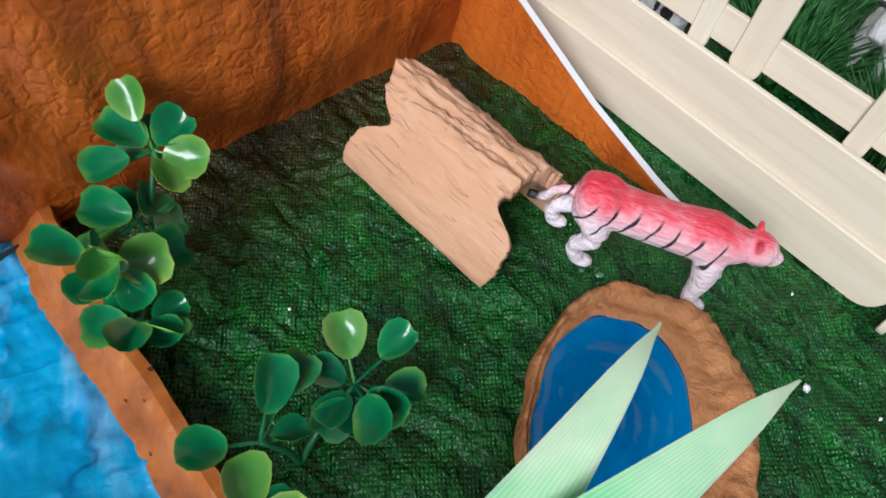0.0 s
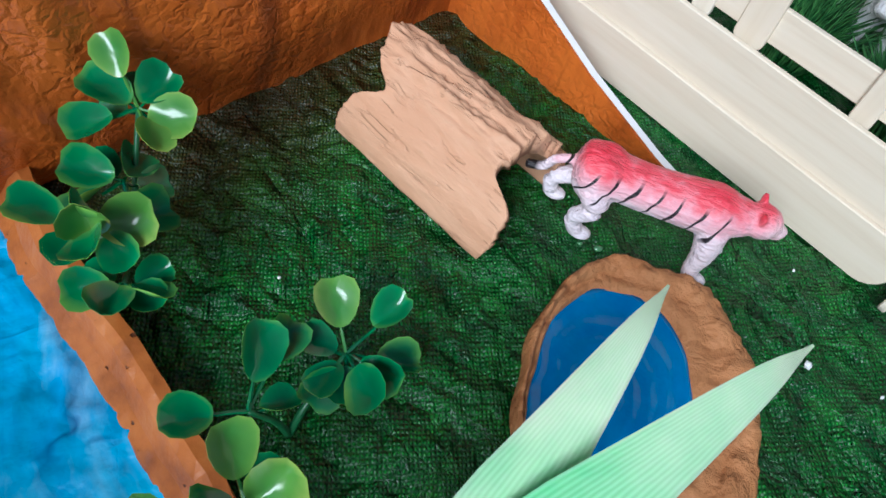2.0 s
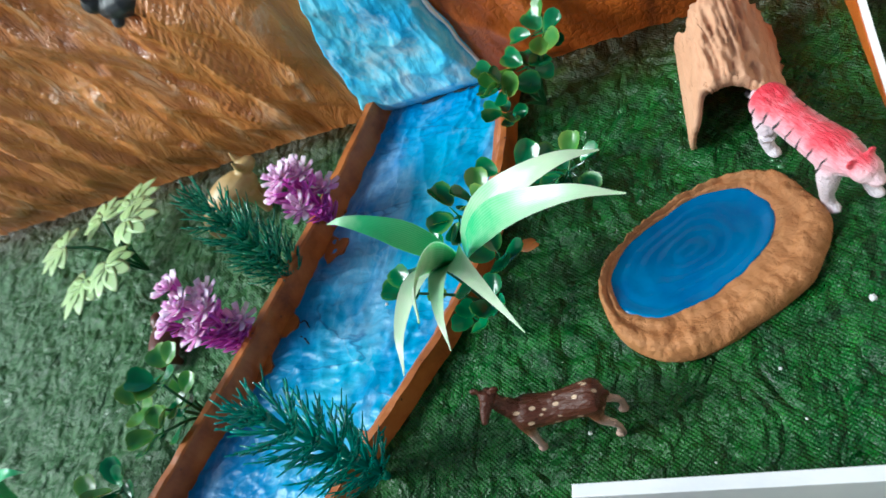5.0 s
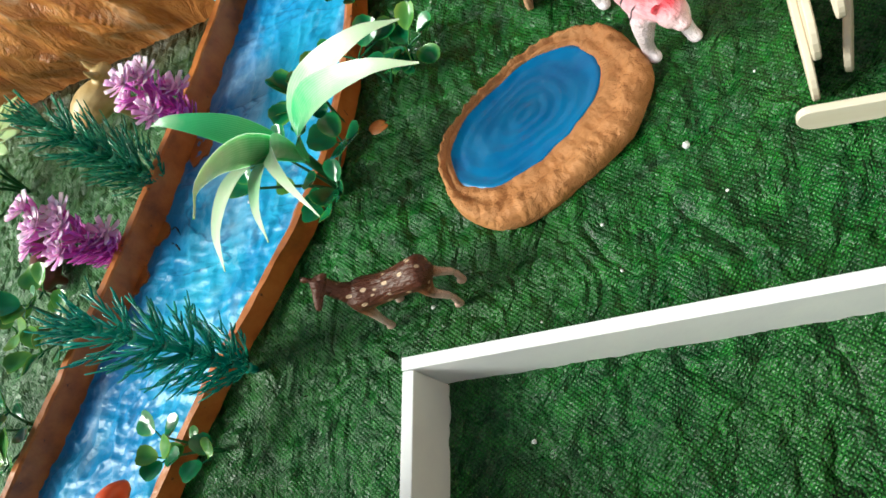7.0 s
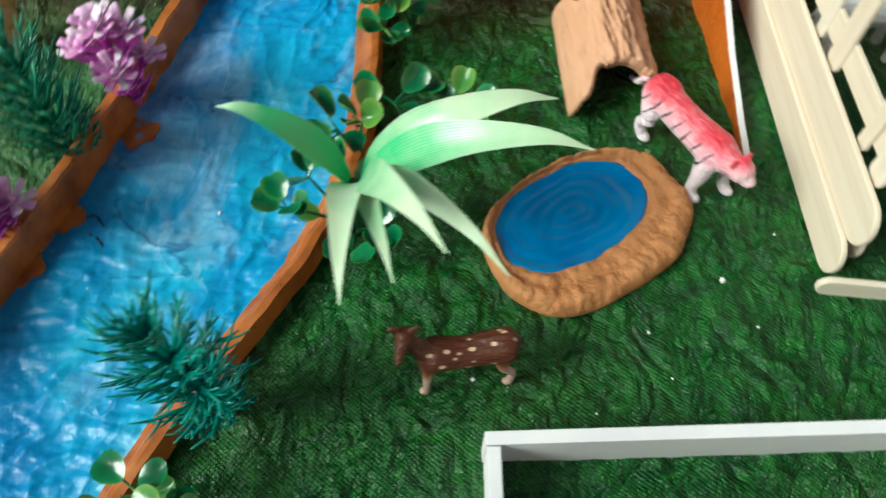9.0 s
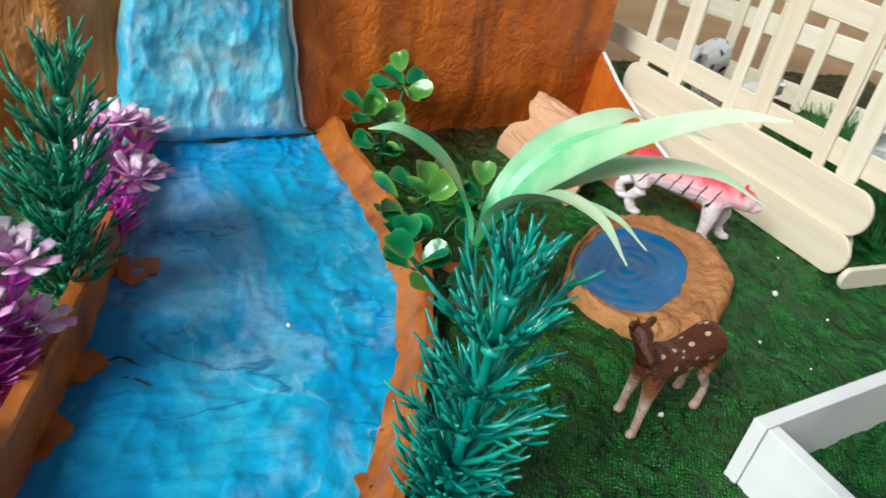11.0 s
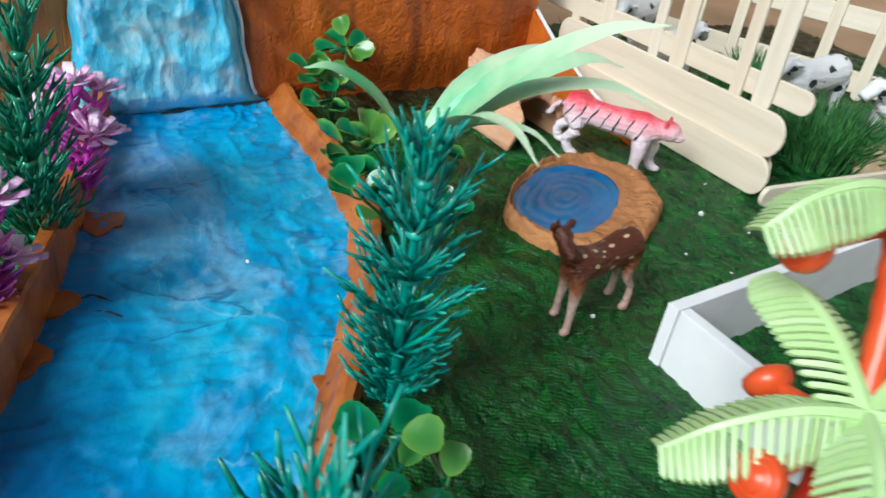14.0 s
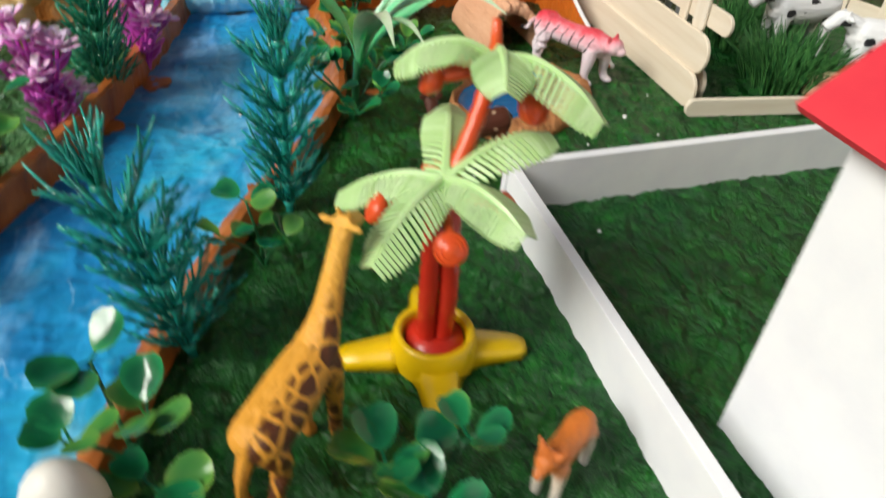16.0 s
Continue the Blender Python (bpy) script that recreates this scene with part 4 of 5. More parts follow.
def giraffe():
    bm = bmesh.new()
    tube(bm, curve_pts([(-2.2, 0, 2.85), (-1.6, 0, 3.1), (0.0, 0, 3.5), (1.0, 0, 3.9)], 10), [0.3, 0.55, 0.66, 0.7, 0.7, 0.7, 0.7, 0.68, 0.64, 0.58, 0.5], 12)
    tube(bm, curve_pts([(0.7, 0, 3.7), (1.3, 0, 4.6), (1.8, 0, 5.8), (2.2, 0, 6.7)], 10), [0.6, 0.55, 0.46, 0.40, 0.35, 0.32, 0.29, 0.27, 0.26, 0.25, 0.25], 12)
    blob(bm, (2.35, 0, 6.85), (0.34, 0.27, 0.26))
    tube(bm, [(2.4, 0, 6.85), (2.75, 0, 6.72), (2.95, 0, 6.66)], [0.24, 0.2, 0.17], 10)
    for s in (-1, 1):
        blob(bm, (2.12, s * 0.36, 6.98), (0.10, 0.24, 0.11))
        tube(bm, [(2.3, s * 0.12, 7.0), (2.25, s * 0.14, 7.32)], [0.07, 0.08], 6)
        tube(bm, curve_pts([(0.75, s * 0.3, 3.6), (0.85, s * 0.42, 2.2), (0.8, s * 0.45, 1.2), (0.85, s * 0.45, 0.05)], 8), [0.42, 0.36, 0.28, 0.22, 0.2, 0.19, 0.18, 0.17, 0.19], 8)
        tube(bm, curve_pts([(-1.7, s * 0.32, 2.9), (-1.6, s * 0.46, 2.1), (-2.0, s * 0.48, 1.2), (-1.95, s * 0.48, 0.05)], 8), [0.46, 0.40, 0.32, 0.26, 0.22, 0.2, 0.18, 0.17, 0.19], 8)
        blob(bm, (0.93, s * 0.45, 0.12), (0.24, 0.2, 0.14))
        blob(bm, (-1.87, s * 0.48, 0.12), (0.24, 0.2, 0.14))
    tube(bm, curve_pts([(-2.25, 0, 2.95), (-2.55, 0, 2.3), (-2.6, 0, 1.5)], 6), [0.1, 0.09, 0.08, 0.08, 0.08, 0.12, 0.1], 6)
    bmesh.ops.scale(bm, vec=(0.95, 1.05, 0.95), verts=bm.verts)
    figure("toy_giraffe", bm, M_GIRAFFE, 1.95, -14.95, 58, "orange-yellow toy giraffe with brown patches on its flank", "toy giraffe")


giraffe()


def fox():
    bm = bmesh.new()
    tube(bm, curve_pts([(-1.3, 0, 1.9), (0, 0, 1.8), (1.0, 0, 2.0)], 8), [0.32, 0.45, 0.48, 0.46, 0.45, 0.45, 0.46, 0.42, 0.3], 10)
    blob(bm, (1.35, 0, 2.45), (0.42, 0.36, 0.36))
    tube(bm, [(1.5, 0, 2.42), (1.95, 0, 2.25)], [0.24, 0.12], 8)
    for s in (-1, 1):
        tube(bm, [(1.2, s * 0.26, 2.65), (1.12, s * 0.45, 3.0)], [0.16, 0.05], 6)
        tube(bm, [(0.8, s * 0.26, 1.8), (0.85, s * 0.32, 0.9), (0.85, s * 0.32, 0.05)], [0.28, 0.18, 0.16], 8)
        tube(bm, [(-1.0, s * 0.26, 1.7), (-1.1, s * 0.34, 0.9), (-1.0, s * 0.34, 0.05)], [0.30, 0.19, 0.16], 8)
    bmesh.ops.scale(bm, vec=(0.86, 0.86, 0.86), verts=bm.verts)
    figure("toy_fawn", bm, M_FOX, 8.6, -15.9, 227, "orange-brown toy animal with white legs on the grass", "toy animal")


fox()


def cow(x, y, turn, label):
    bm = bmesh.new()
    tube(bm, curve_pts([(-2.3, 0, 3.0), (-1.5, 0, 3.0), (0.2, 0, 2.85), (1.5, 0, 3.0), (2.0, 0, 3.1)], 12), [0.5, 0.8, 0.9, 0.95, 0.95, 0.95, 0.95, 0.93, 0.9, 0.86, 0.8, 0.7, 0.5], 12)
    tube(bm, curve_pts([(1.6, 0, 3.2), (2.3, 0, 3.6), (2.7, 0, 3.75)], 5), [0.62, 0.52, 0.46, 0.42, 0.42, 0.42], 10)
    blob(bm, (2.8, 0, 3.75), (0.5, 0.42, 0.42))
    tube(bm, [(2.9, 0, 3.7), (3.35, 0, 3.3), (3.5, 0, 3.15)], [0.4, 0.32, 0.28], 10)
    for s in (-1, 1):
        blob(bm, (2.55, s * 0.58, 3.85), (0.12, 0.28, 0.16))
        tube(bm, [(2.65, s * 0.25, 4.05), (2.65, s * 0.42, 4.35)], [0.09, 0.04], 6)
        for lx in (1.4, -1.8):
            tube(bm, curve_pts([(lx, s * 0.45, 2.7), (lx + 0.05, s * 0.55, 1.6), (lx - 0.05, s * 0.55, 0.8), (lx, s * 0.55, 0.04)], 6), [0.5, 0.42, 0.34, 0.28, 0.25, 0.24, 0.26], 8)
    tube(bm, [(-2.5, 0, 3.2), (-2.8, 0, 2.4), (-2.8, 0, 1.5)], [0.1, 0.08, 0.12], 6)
    figure("toy_cow", bm, M_COW, x, y, turn, label, "toy cow", 0.0008, group="toy cows in the stick pen")


cow(22.2, 15.9, 17, "white toy cow with black patches beside the stick fence")
cow(28.9, 11.6, 190, "white toy cow with black patches in the stick pen")
cow(31.6, 7.4, 172, "white toy cow with black patches by the low stick")
cow(24.8, 22.5, 215, "white toy cow with black patches behind the rail")

# toys across the river
bm = bmesh.new()
blob(bm, (0, 0, 2.6), (1.7, 1.2, 1.3))
blob(bm, (1.6, 0.2, 3.6), (0.7, 0.6, 0.6))
tube(bm, curve_pts([(-1.2, 0, 2.6), (-2.2, -0.2, 2.2), (-2.6, -0.3, 1.1), (-2.4, -0.3, 0.1)], 8), [0.5, 0.45, 0.4, 0.36, 0.33, 0.3, 0.28, 0.26, 0.24], 8)
for s in (-1, 1):
    tube(bm, [(0.8, s * 0.6, 2.2), (0.9, s * 0.7, 1.0), (0.9, s * 0.7, 0.05)], [0.5, 0.32, 0.28], 8)
    tube(bm, [(1.5, s * 0.35, 3.9), (1.42, s * 0.5, 4.5), (1.4, s * 0.55, 5.0)], [0.26, 0.2, 0.05], 8)
bmesh.ops.scale(bm, vec=(0.95, 0.95, 0.74), verts=bm.verts)
figure("toy_animal", bm, M_TAN, -13.4, 9.6, 40, "tan toy animal standing behind the green sprig", "toy animal", 0.0008)
bm = bmesh.new()
blob(bm, (0, 0, 0.9), (1.7, 1.0, 0.9))
blob(bm, (1.5, 0, 1.5), (0.7, 0.6, 0.6))
for s in (-1, 1):
    blob(bm, (1.5, s * 0.45, 2.0), (0.2, 0.15, 0.2))
    blob(bm, (0.9, s * 0.6, 0.3), (0.4, 0.3, 0.35))
    blob(bm, (-1.0, s * 0.6, 0.3), (0.5, 0.3, 0.35))
figure("toy_bear", bm, M_DARK, -14.3, back_y(-14.3) + 0.2, 200, "dark grey toy animal lying on the mountain's top", "toy animal", 0.0008, z=10.7)
bm = bmesh.new()
blob(bm, (0, 0, 0.9), (1.5, 0.8, 0.75))
blob(bm, (1.4, 0.1, 1.3), (0.55, 0.45, 0.45))
for s in (-1, 1):
    for lx in (0.8, -0.9):
        tube(bm, [(lx, s * 0.4, 0.9), (lx, s * 0.45, 0.02)], [0.3, 0.2], 8)
M_BROWN = plain("dark_red_brown_toy_paint", (0.080, 0.018, 0.012), (0.130, 0.034, 0.020), 120, 0.4)
figure("toy_animal", bm, M_BROWN, -14.6, 0.8, 120, "small dark red-brown toy animal on the far grass", "toy animal", 0.0008)
bm = bmesh.new()
blob(bm, (0, 0, 1.5), (0.95, 0.85, 1.55), 20, 14)
tagged(part("pebble", bm, plain("matt_white_pebble", (0.70, 0.66, 0.60), (0.76, 0.72, 0.66), 90, 0.5), at=pose(-3.15 * CM, -16.9 * CM, 0)), "smooth white egg-shaped pebble by the river bank", "pebble")

# ---- plants ----


def leafy_plant(x, y, nodes, label, seed, pale=0.2, size=1.0):
    """Clusters of heart leaves on thin stems; nodes: place over the foot and number of leaves."""
    rnd = random.Random(seed)
    t = thing("leafy_plant", x, y, 0, 0, label, "plastic plant", "leafy plastic plants")

    def leaf(at, s, q, stem):
        bm = bmesh.new()
        base = at + s * 0.16 * size
        tube(bm, [at, base, base + s * 0.28 * size], [0.05 * size, 0.05 * size, 0.03], 5)
        up = Vector((0, 0, 1)) - s * 0.3 + Vector((rnd.uniform(-0.35, 0.35), rnd.uniform(-0.35, 0.35), 0))
        round_leaf(bm, base, s, 1.52 * q, 1.42 * q, up, rnd.uniform(0.10, 0.35), rnd.uniform(0.14, 0.26))
        part("leaf", bm, M_PALELEAF if rnd.random() < pale else M_LEAF, stem, crisp=60)

    for nx, ny, nz, count in nodes:
        end = Vector((nx, ny, nz))
        bm = bmesh.new()
        pts = curve_pts([(0, 0, -0.15), (nx * 0.3, ny * 0.3, nz * 0.45), end], 10)
        tube(bm, pts, [(0.11 - 0.005 * i) * size for i in range(11)], 6)
        stem = part("stem", bm, M_STEM, t)
        a = rnd.uniform(0, 6.28)
        for k in range(count):
            pair = max(1, (count + 1) // 2)
            if k % 2 == 0:
                lift = rnd.uniform(0.15, 0.95)
            ang = a + 2 * math.pi * (k // 2) / pair + (0.46 if k % 2 else -0.46) + rnd.uniform(-0.12, 0.12)
            s = Vector((math.cos(ang), math.sin(ang), lift)).normalized()
            leaf(end - Vector((0, 0, 0.12 * (k % 2))), s, rnd.uniform(0.8, 1.12) * size, stem)
        if nz > 2.45:
            for k in range(2):
                ang = a + 0.8 + math.pi * k + rnd.uniform(-0.4, 0.4)
                leaf(pts[6], Vector((math.cos(ang), math.sin(ang), 0.35)).normalized(), rnd.uniform(0.7, 0.9) * size, stem)
    return t


def set_plant(x, y, nodes, label, seed, size=0.84):
    """The same sprig with its leaves set one by one: (node over the board, [(leaf's middle over the board, pale)])."""
    rnd = random.Random(seed)
    t = thing("leafy_plant", x, y, 0, 0, label, "plastic plant", "leafy plastic plants")
    foot = Vector((x, y, 0))
    for at, leaves in nodes:
        end = Vector(at) - foot
        bm = bmesh.new()
        tube(bm, curve_pts([(0, 0, -0.15), (end.x * 0.35, end.y * 0.35, end.z * 0.5), end], 10), [0.10 - 0.004 * i for i in range(11)], 6)
        stem = part("stem", bm, M_STEM, t)
        for lx, ly, lz, pale in leaves:
            mid = Vector((lx, ly, lz)) - foot
            d = (mid - end).normalized()
            L = 1.5 * size * rnd.uniform(0.9, 1.12)
            base = mid - d * L * 0.52
            bm = bmesh.new()
            tube(bm, [end, end.lerp(base, 0.5) + Vector((0, 0, 0.03)), base, base + d * 0.25], [0.045, 0.045, 0.04, 0.03], 5)
            up = Vector((rnd.uniform(-0.8, 0.8), rnd.uniform(-0.8, 0.8) - 0.2, 1)) - d * 0.2
            round_leaf(bm, base, d, L, L * rnd.uniform(0.78, 0.94), up, rnd.uniform(0.25, 0.6), rnd.uniform(0.16, 0.30))
            part("leaf", bm, M_PALELEAF if pale else M_LEAF, stem, crisp=60)
            if rnd.random() < 0.6:
                # a smaller leaf tucked beside it
                e = (Matrix.Rotation(rnd.choice((-1, 1)) * rnd.uniform(0.7, 1.1), 3, "Z") @ d - Vector((0, 0, 0.25))).normalized()
                bm = bmesh.new()
                low = end - Vector((0, 0, 0.15))
                tube(bm, [end, low + e * 0.15, low + e * 0.4], [0.045, 0.04, 0.03], 5)
                round_leaf(bm, low + e * 0.12, e, L * 0.8, L * 0.7, (rnd.uniform(-0.5, 0.5), rnd.uniform(-0.5, 0.5), 1), rnd.uniform(0.25, 0.5), 0.2)
                part("leaf", bm, M_LEAF, stem, crisp=60)
    return t


set_plant(3.5, 14.4, [
    ((4.45, 15.7, 2.9), [(4.40, 16.6, 3.7, 1), (4.00, 16.2, 3.2, 0), (5.00, 15.9, 3.1, 0), (4.40, 14.85, 2.9, 1), (5.00, 15.15, 3.0, 1), (3.40, 15.6, 2.9, 0)]),
    ((3.60, 14.5, 2.2), [(3.00, 14.8, 2.5, 0), (2.70, 14.2, 2.2, 0), (3.90, 15.0, 2.0, 0)]),
    ((2.70, 13.4, 2.4), [(2.60, 13.3, 3.1, 1), (1.85, 13.9, 2.9, 0), (2.50, 12.7, 2.8, 0), (3.35, 13.2, 2.6, 1), (3.70, 13.6, 2.0, 0)]),
    ((2.80, 12.5, 1.5), [(2.40, 11.9, 1.9, 0), (3.15, 11.9, 1.8, 0), (2.10, 12.6, 1.7, 0)]),
], "glossy green plastic sprig with heart-shaped leaves on the bank", 4, 0.86)
set_plant(4.6, 8.6, [
    ((6.2, 9.2, 1.1), [(6.4, 10.1, 1.7, 1), (7.35, 9.35, 1.7, 0), (6.1, 8.2, 1.5, 0), (6.6, 8.4, 1.3, 0), (5.5, 8.9, 0.8, 0), (7.1, 8.6, 0.9, 0)]),
    ((3.9, 8.9, 1.3), [(4.5, 9.7, 1.9, 0), (2.8, 9.1, 1.9, 0), (5.1, 9.9, 1.4, 0)]),
], "dark green plastic sprig spreading over the grass", 11, 0.88)
set_plant(3.0, 6.6, [
    ((3.1, 7.0, 2.2), [(3.2, 7.8, 2.9, 1), (3.7, 7.0, 2.8, 1), (2.6, 7.0, 2.9, 0)]),
    ((2.3, 6.6, 2.2), [(1.6, 7.1, 2.8, 0), (1.7, 6.1, 2.4, 0), (2.6, 5.8, 2.1, 0)]),
], "glossy green plastic sprig leaning over the bank", 13, 0.86)
leafy_plant(3.4, 3.7, [(-1.8, -1.0, 2.8, 4), (-1.6, 0.7, 2.2, 3), (1.2, -0.7, 1.6, 3), (1.1, 1.1, 1.8, 4), (0.3, -1.2, 0.9, 3)], "green plastic sprig at the foot of the striped plant", 23, 0.12, 0.82)
leafy_plant(0.2, -6.7, [(-0.4, 0.1, 2.6, 3), (0.8, -0.4, 1.3, 3), (-1.1, -0.6, 1.6, 3)], "yellow-green plastic sprig on the bank", 31, 0.7, 0.68)
leafy_plant(-2.3, -14.9, [(-1.1, 1.6, 2.4, 3), (0.5, 0.2, 2.0, 4), (-1.2, -0.3, 1.7, 4), (0.8, -1.4, 1.3, 4)], "dark green plastic sprig with yellow-green leaf tips on the bank", 37, 0.25, 0.85)
leafy_plant(5.0, -16.4, [(-1.0, 0.3, 1.4, 4), (1.1, 0.8, 1.6, 4), (0.1, -0.9, 1.2, 4)], "glossy green plastic sprig beside the toy palm", 41, 0.25, 0.9)
leafy_plant(-9.9, -2.3, [(0.9, 0.1, 3.9, 3), (-1.3, -0.8, 2.9, 3), (0.4, -1.6, 2.5, 4), (-1.1, 1.2, 2.5, 3)], "pale yellow-green plastic sprig across the river", 53, 0.6, 0.92)
leafy_plant(-10.8, -7.0, [(0.6, 0.5, 2.7, 4), (-1.4, -0.4, 2.3, 3), (0.6, -1.6, 1.9, 4)], "green plastic sprig across the river", 59, 0.4, 0.92)


def sprig(name, x, y, height, lean, material, label, seed, rings=9, reach=1.9, per=9, tilt_up=0.75):
    """A plastic conifer sprig: whorls of forked needles up a stem."""
    rnd = random.Random(seed)
    t = thing(name, x, y, 0, 0, label, "plastic plant", "plastic conifer sprigs")
    bm = bmesh.new()
    pts = curve_pts([(0, 0, -0.15), (lean[0] * 0.25, lean[1] * 0.25, height * 0.35), (lean[0], lean[1], height * 0.86)], 20)
    tube(bm, pts, [0.17 - 0.004 * i for i in range(21)], 7)
    stem = part("stem", bm, material, t)
    for r in range(rings):
        f = 0.10 + 0.90 * r / (rings - 1)
        p = pts[min(20, int(f * 20))]
        d = (pts[20] - pts[10]).normalized() if r > rings // 2 else (pts[10] - pts[0]).normalized()
        bm = bmesh.new()
        length = reach * (0.75 + 0.45 * math.sin(math.pi * min(1, 0.25 + f * 0.62)))
        blob(bm, p, (0.24, 0.24, 0.16), 8, 5)
        for k in range(per):
            a = 2 * math.pi * (k + rnd.uniform(-0.25, 0.25)) / per + r * 0.9
            up = tilt_up + rnd.uniform(-0.25, 0.3) + (0.9 if r == rings - 1 else 0)
            s = (Vector((math.cos(a), math.sin(a), 0)) + d * up).normalized()
            L = length * rnd.uniform(0.75, 1.1) * (0.85 if r == rings - 1 else 1)
            bend = Vector((0, 0, 0.30 * L))
            tube(bm, [p + s * 0.1, p + s * L * 0.5 + bend * 0.2, p + s * L + bend], [0.085, 0.07, 0.035], 5)
            for q in range(6):
                g = 0.30 + 0.12 * q
                c = p + s * L * g + bend * g * g
                side = s.cross(d).normalized() * (1 if q % 2 else -1)
                e = (s * 1.1 + side * rnd.uniform(0.3, 0.6) + d * rnd.uniform(-0.1, 0.6)).normalized()
                n = L * rnd.uniform(0.34, 0.50)
                tube(bm, [c, c + e * n * 0.5, c + e * n + Vector((0, 0, 0.10 * n))], [0.05, 0.044, 0.024], 4)
        part("needle_whorl", bm, material, stem)
    return t


sprig("conifer_sprig", 0.9, -3.6, 8.0, (0.1, -0.3), M_PINE, "blue-green plastic conifer sprig standing at the bank", 5, 7, 1.5, 10, 0.8)
sprig("conifer_sprig", -1.6, -10.9, 7.4, (-1.2, -0.4), M_PINE, "blue-green plastic conifer sprig leaning over the river", 8, 7, 1.6, 10, 0.8)
sprig("conifer_sprig", -7.7, 5.0, 7.7, (0.6, -0.4), M_FERN, "dark green plastic conifer sprig across the river", 15, 8, 1.5, 10, 1.0)


def flower_sprig(x, y, heads, label, seed):
    rnd = random.Random(seed)
    t = thing("flower_sprig", x, y, 0, 0, label, "plastic flowers", "magenta flower sprigs")
    for hx, hy, hz in heads:
        bm = bmesh.new()
        pts = curve_pts([(0, 0, -0.1), (hx * 0.35, hy * 0.35, hz * 0.5), (hx, hy, hz)], 8)
        tube(bm, pts, 0.085, 6)
        for i in range(2, 8):
            for k in range(3):
                a = rnd.uniform(0, 6.28)
                s = Vector((math.cos(a), math.sin(a), 0.7)).normalized()
                blade(bm, [pts[i], pts[i] + s * 0.55, pts[i] + s * 1.0 + Vector((0, 0, 0.1))], 0.36, 4, 0.06)
        stalk = part("stalk", bm, M_PURPLE, t, "magenta stalk with narrow leaves")
        bm = bmesh.new()
        c = pts[-1]
        d = (pts[-1] - pts[-3]).normalized()
        a0 = d.orthogonal().normalized()
        b0 = d.cross(a0)
        for layer, (n, L, lift) in enumerate(((8, 0.85, 0.35), (5, 0.5, 0.9))):
            for k in range(n):
                a = 2 * math.pi * (k + 0.5 * layer) / n
                s = (a0 * math.cos(a) + b0 * math.sin(a) + d * lift).normalized()
                blade(bm, [c + d * 0.05 * layer, c + s * L * 0.55, c + s * L + d * 0.08], 0.42, 4, 0.05, 0.1, lambda u: 0.35 + 0.75 * u if u < 0.8 else 0.8)
        blob(bm, c + d * 0.22, 0.16, 8, 6)
        part("bloom", bm, M_PETAL, stalk, "pale pink toothed bloom")
    return t


flower_sprig(-6.6, 8.0, [(0.2, -0.3, 4.6), (0.9, 0.2, 4.2), (-0.3, 0.7, 4.0), (0.7, -1.0, 3.2), (-0.7, -0.3, 3.6), (0.9, 0.6, 2.6)], "magenta plastic flowers with pale pink blooms across the river", 61)
flower_sprig(-8.7, 1.2, [(-0.9, 0.5, 5.2), (0.4, 0.6, 4.4), (0.9, -0.1, 4.4), (-0.2, -0.2, 4.8), (0.1, -0.9, 3.6), (-1.3, -0.7, 4.2), (0.9, 0.4, 2.4)], "magenta plastic flowers with pale pink blooms behind the tall strip", 67)


def striped_plant(x, y, centre, tips, label, widths, twist=()):
    t = thing("striped_plant", x, y, 0, 0, label, "plastic plant")
    bm = bmesh.new()
    c = Vector(centre)
    tube(bm, curve_pts([(0, 0, -0.1), (c.x * 0.4, c.y * 0.4, c.z * 0.5), c], 8), [0.2, 0.2, 0.19, 0.18, 0.18, 0.18, 0.2, 0.22, 0.2], 8)
    part("stem", bm, M_STEM, t)
    for k, ((tx, ty, tz, up), w) in enumerate(zip(tips, widths)):
        tip = Vector((tx, ty, tz))
        low = c + Vector((0, 0, -0.8))
        flat = (tip - c).cross(Vector((0, 0, 1))).normalized()
        turn = twist[k] if k < len(twist) else 0.0
        side = flat * math.cos(turn) + Vector((0, 0, 1)) * math.sin(turn)
        mid = c.lerp(tip, 0.45) + Vector((0, 0, up))
        far = c.lerp(tip, 0.78) + Vector((0, 0, up * 0.72))
        bm = bmesh.new()
        blade(bm, [low, c.lerp(mid, 0.35) + Vector((0, 0, 0.15 * up)), mid, far, tip], w, 18, 0.05, 0.26, lambda u: (0.18 + 0.82 * math.sin(math.pi / 2 * min(1, u / 0.42)) ** 1.2) if u < 0.42 else 0.04 + 0.96 * max(0.0, 1 - (u - 0.42) / 0.58) ** 1.25, side)
        part("leaf", bm, M_STRIPE if k else M_STRIPE_GREEN, t, crisp=70)
    return t


PX, PY = 3.45, 3.9
striped_plant(PX, PY, (0.25, -0.1, 3.2), [(0.0 - PX, 3.5 - PY, 6.6, 1.0), (9.8 - PX, 5.9 - PY, 6.1, 1.3), (11.0 - PX, 4.0 - PY, 6.3, 1.4), (4.9 - PX, -1.8 - PY, 5.9, 1.5), (6.1 - PX, -0.8 - PY, 5.6, 1.2), (7.7 - PX, -1.8 - PY, 9.5, 1.2), (9.1 - PX, -0.7 - PY, 6.8, 1.6)], "pale green striped plastic plant with long drooping leaves", (1.1, 1.4, 1.4, 1.1, 0.85, 1.15, 0.95), (0.4, -0.5, -0.45, 0.0, 0.0, -0.9, -0.5))
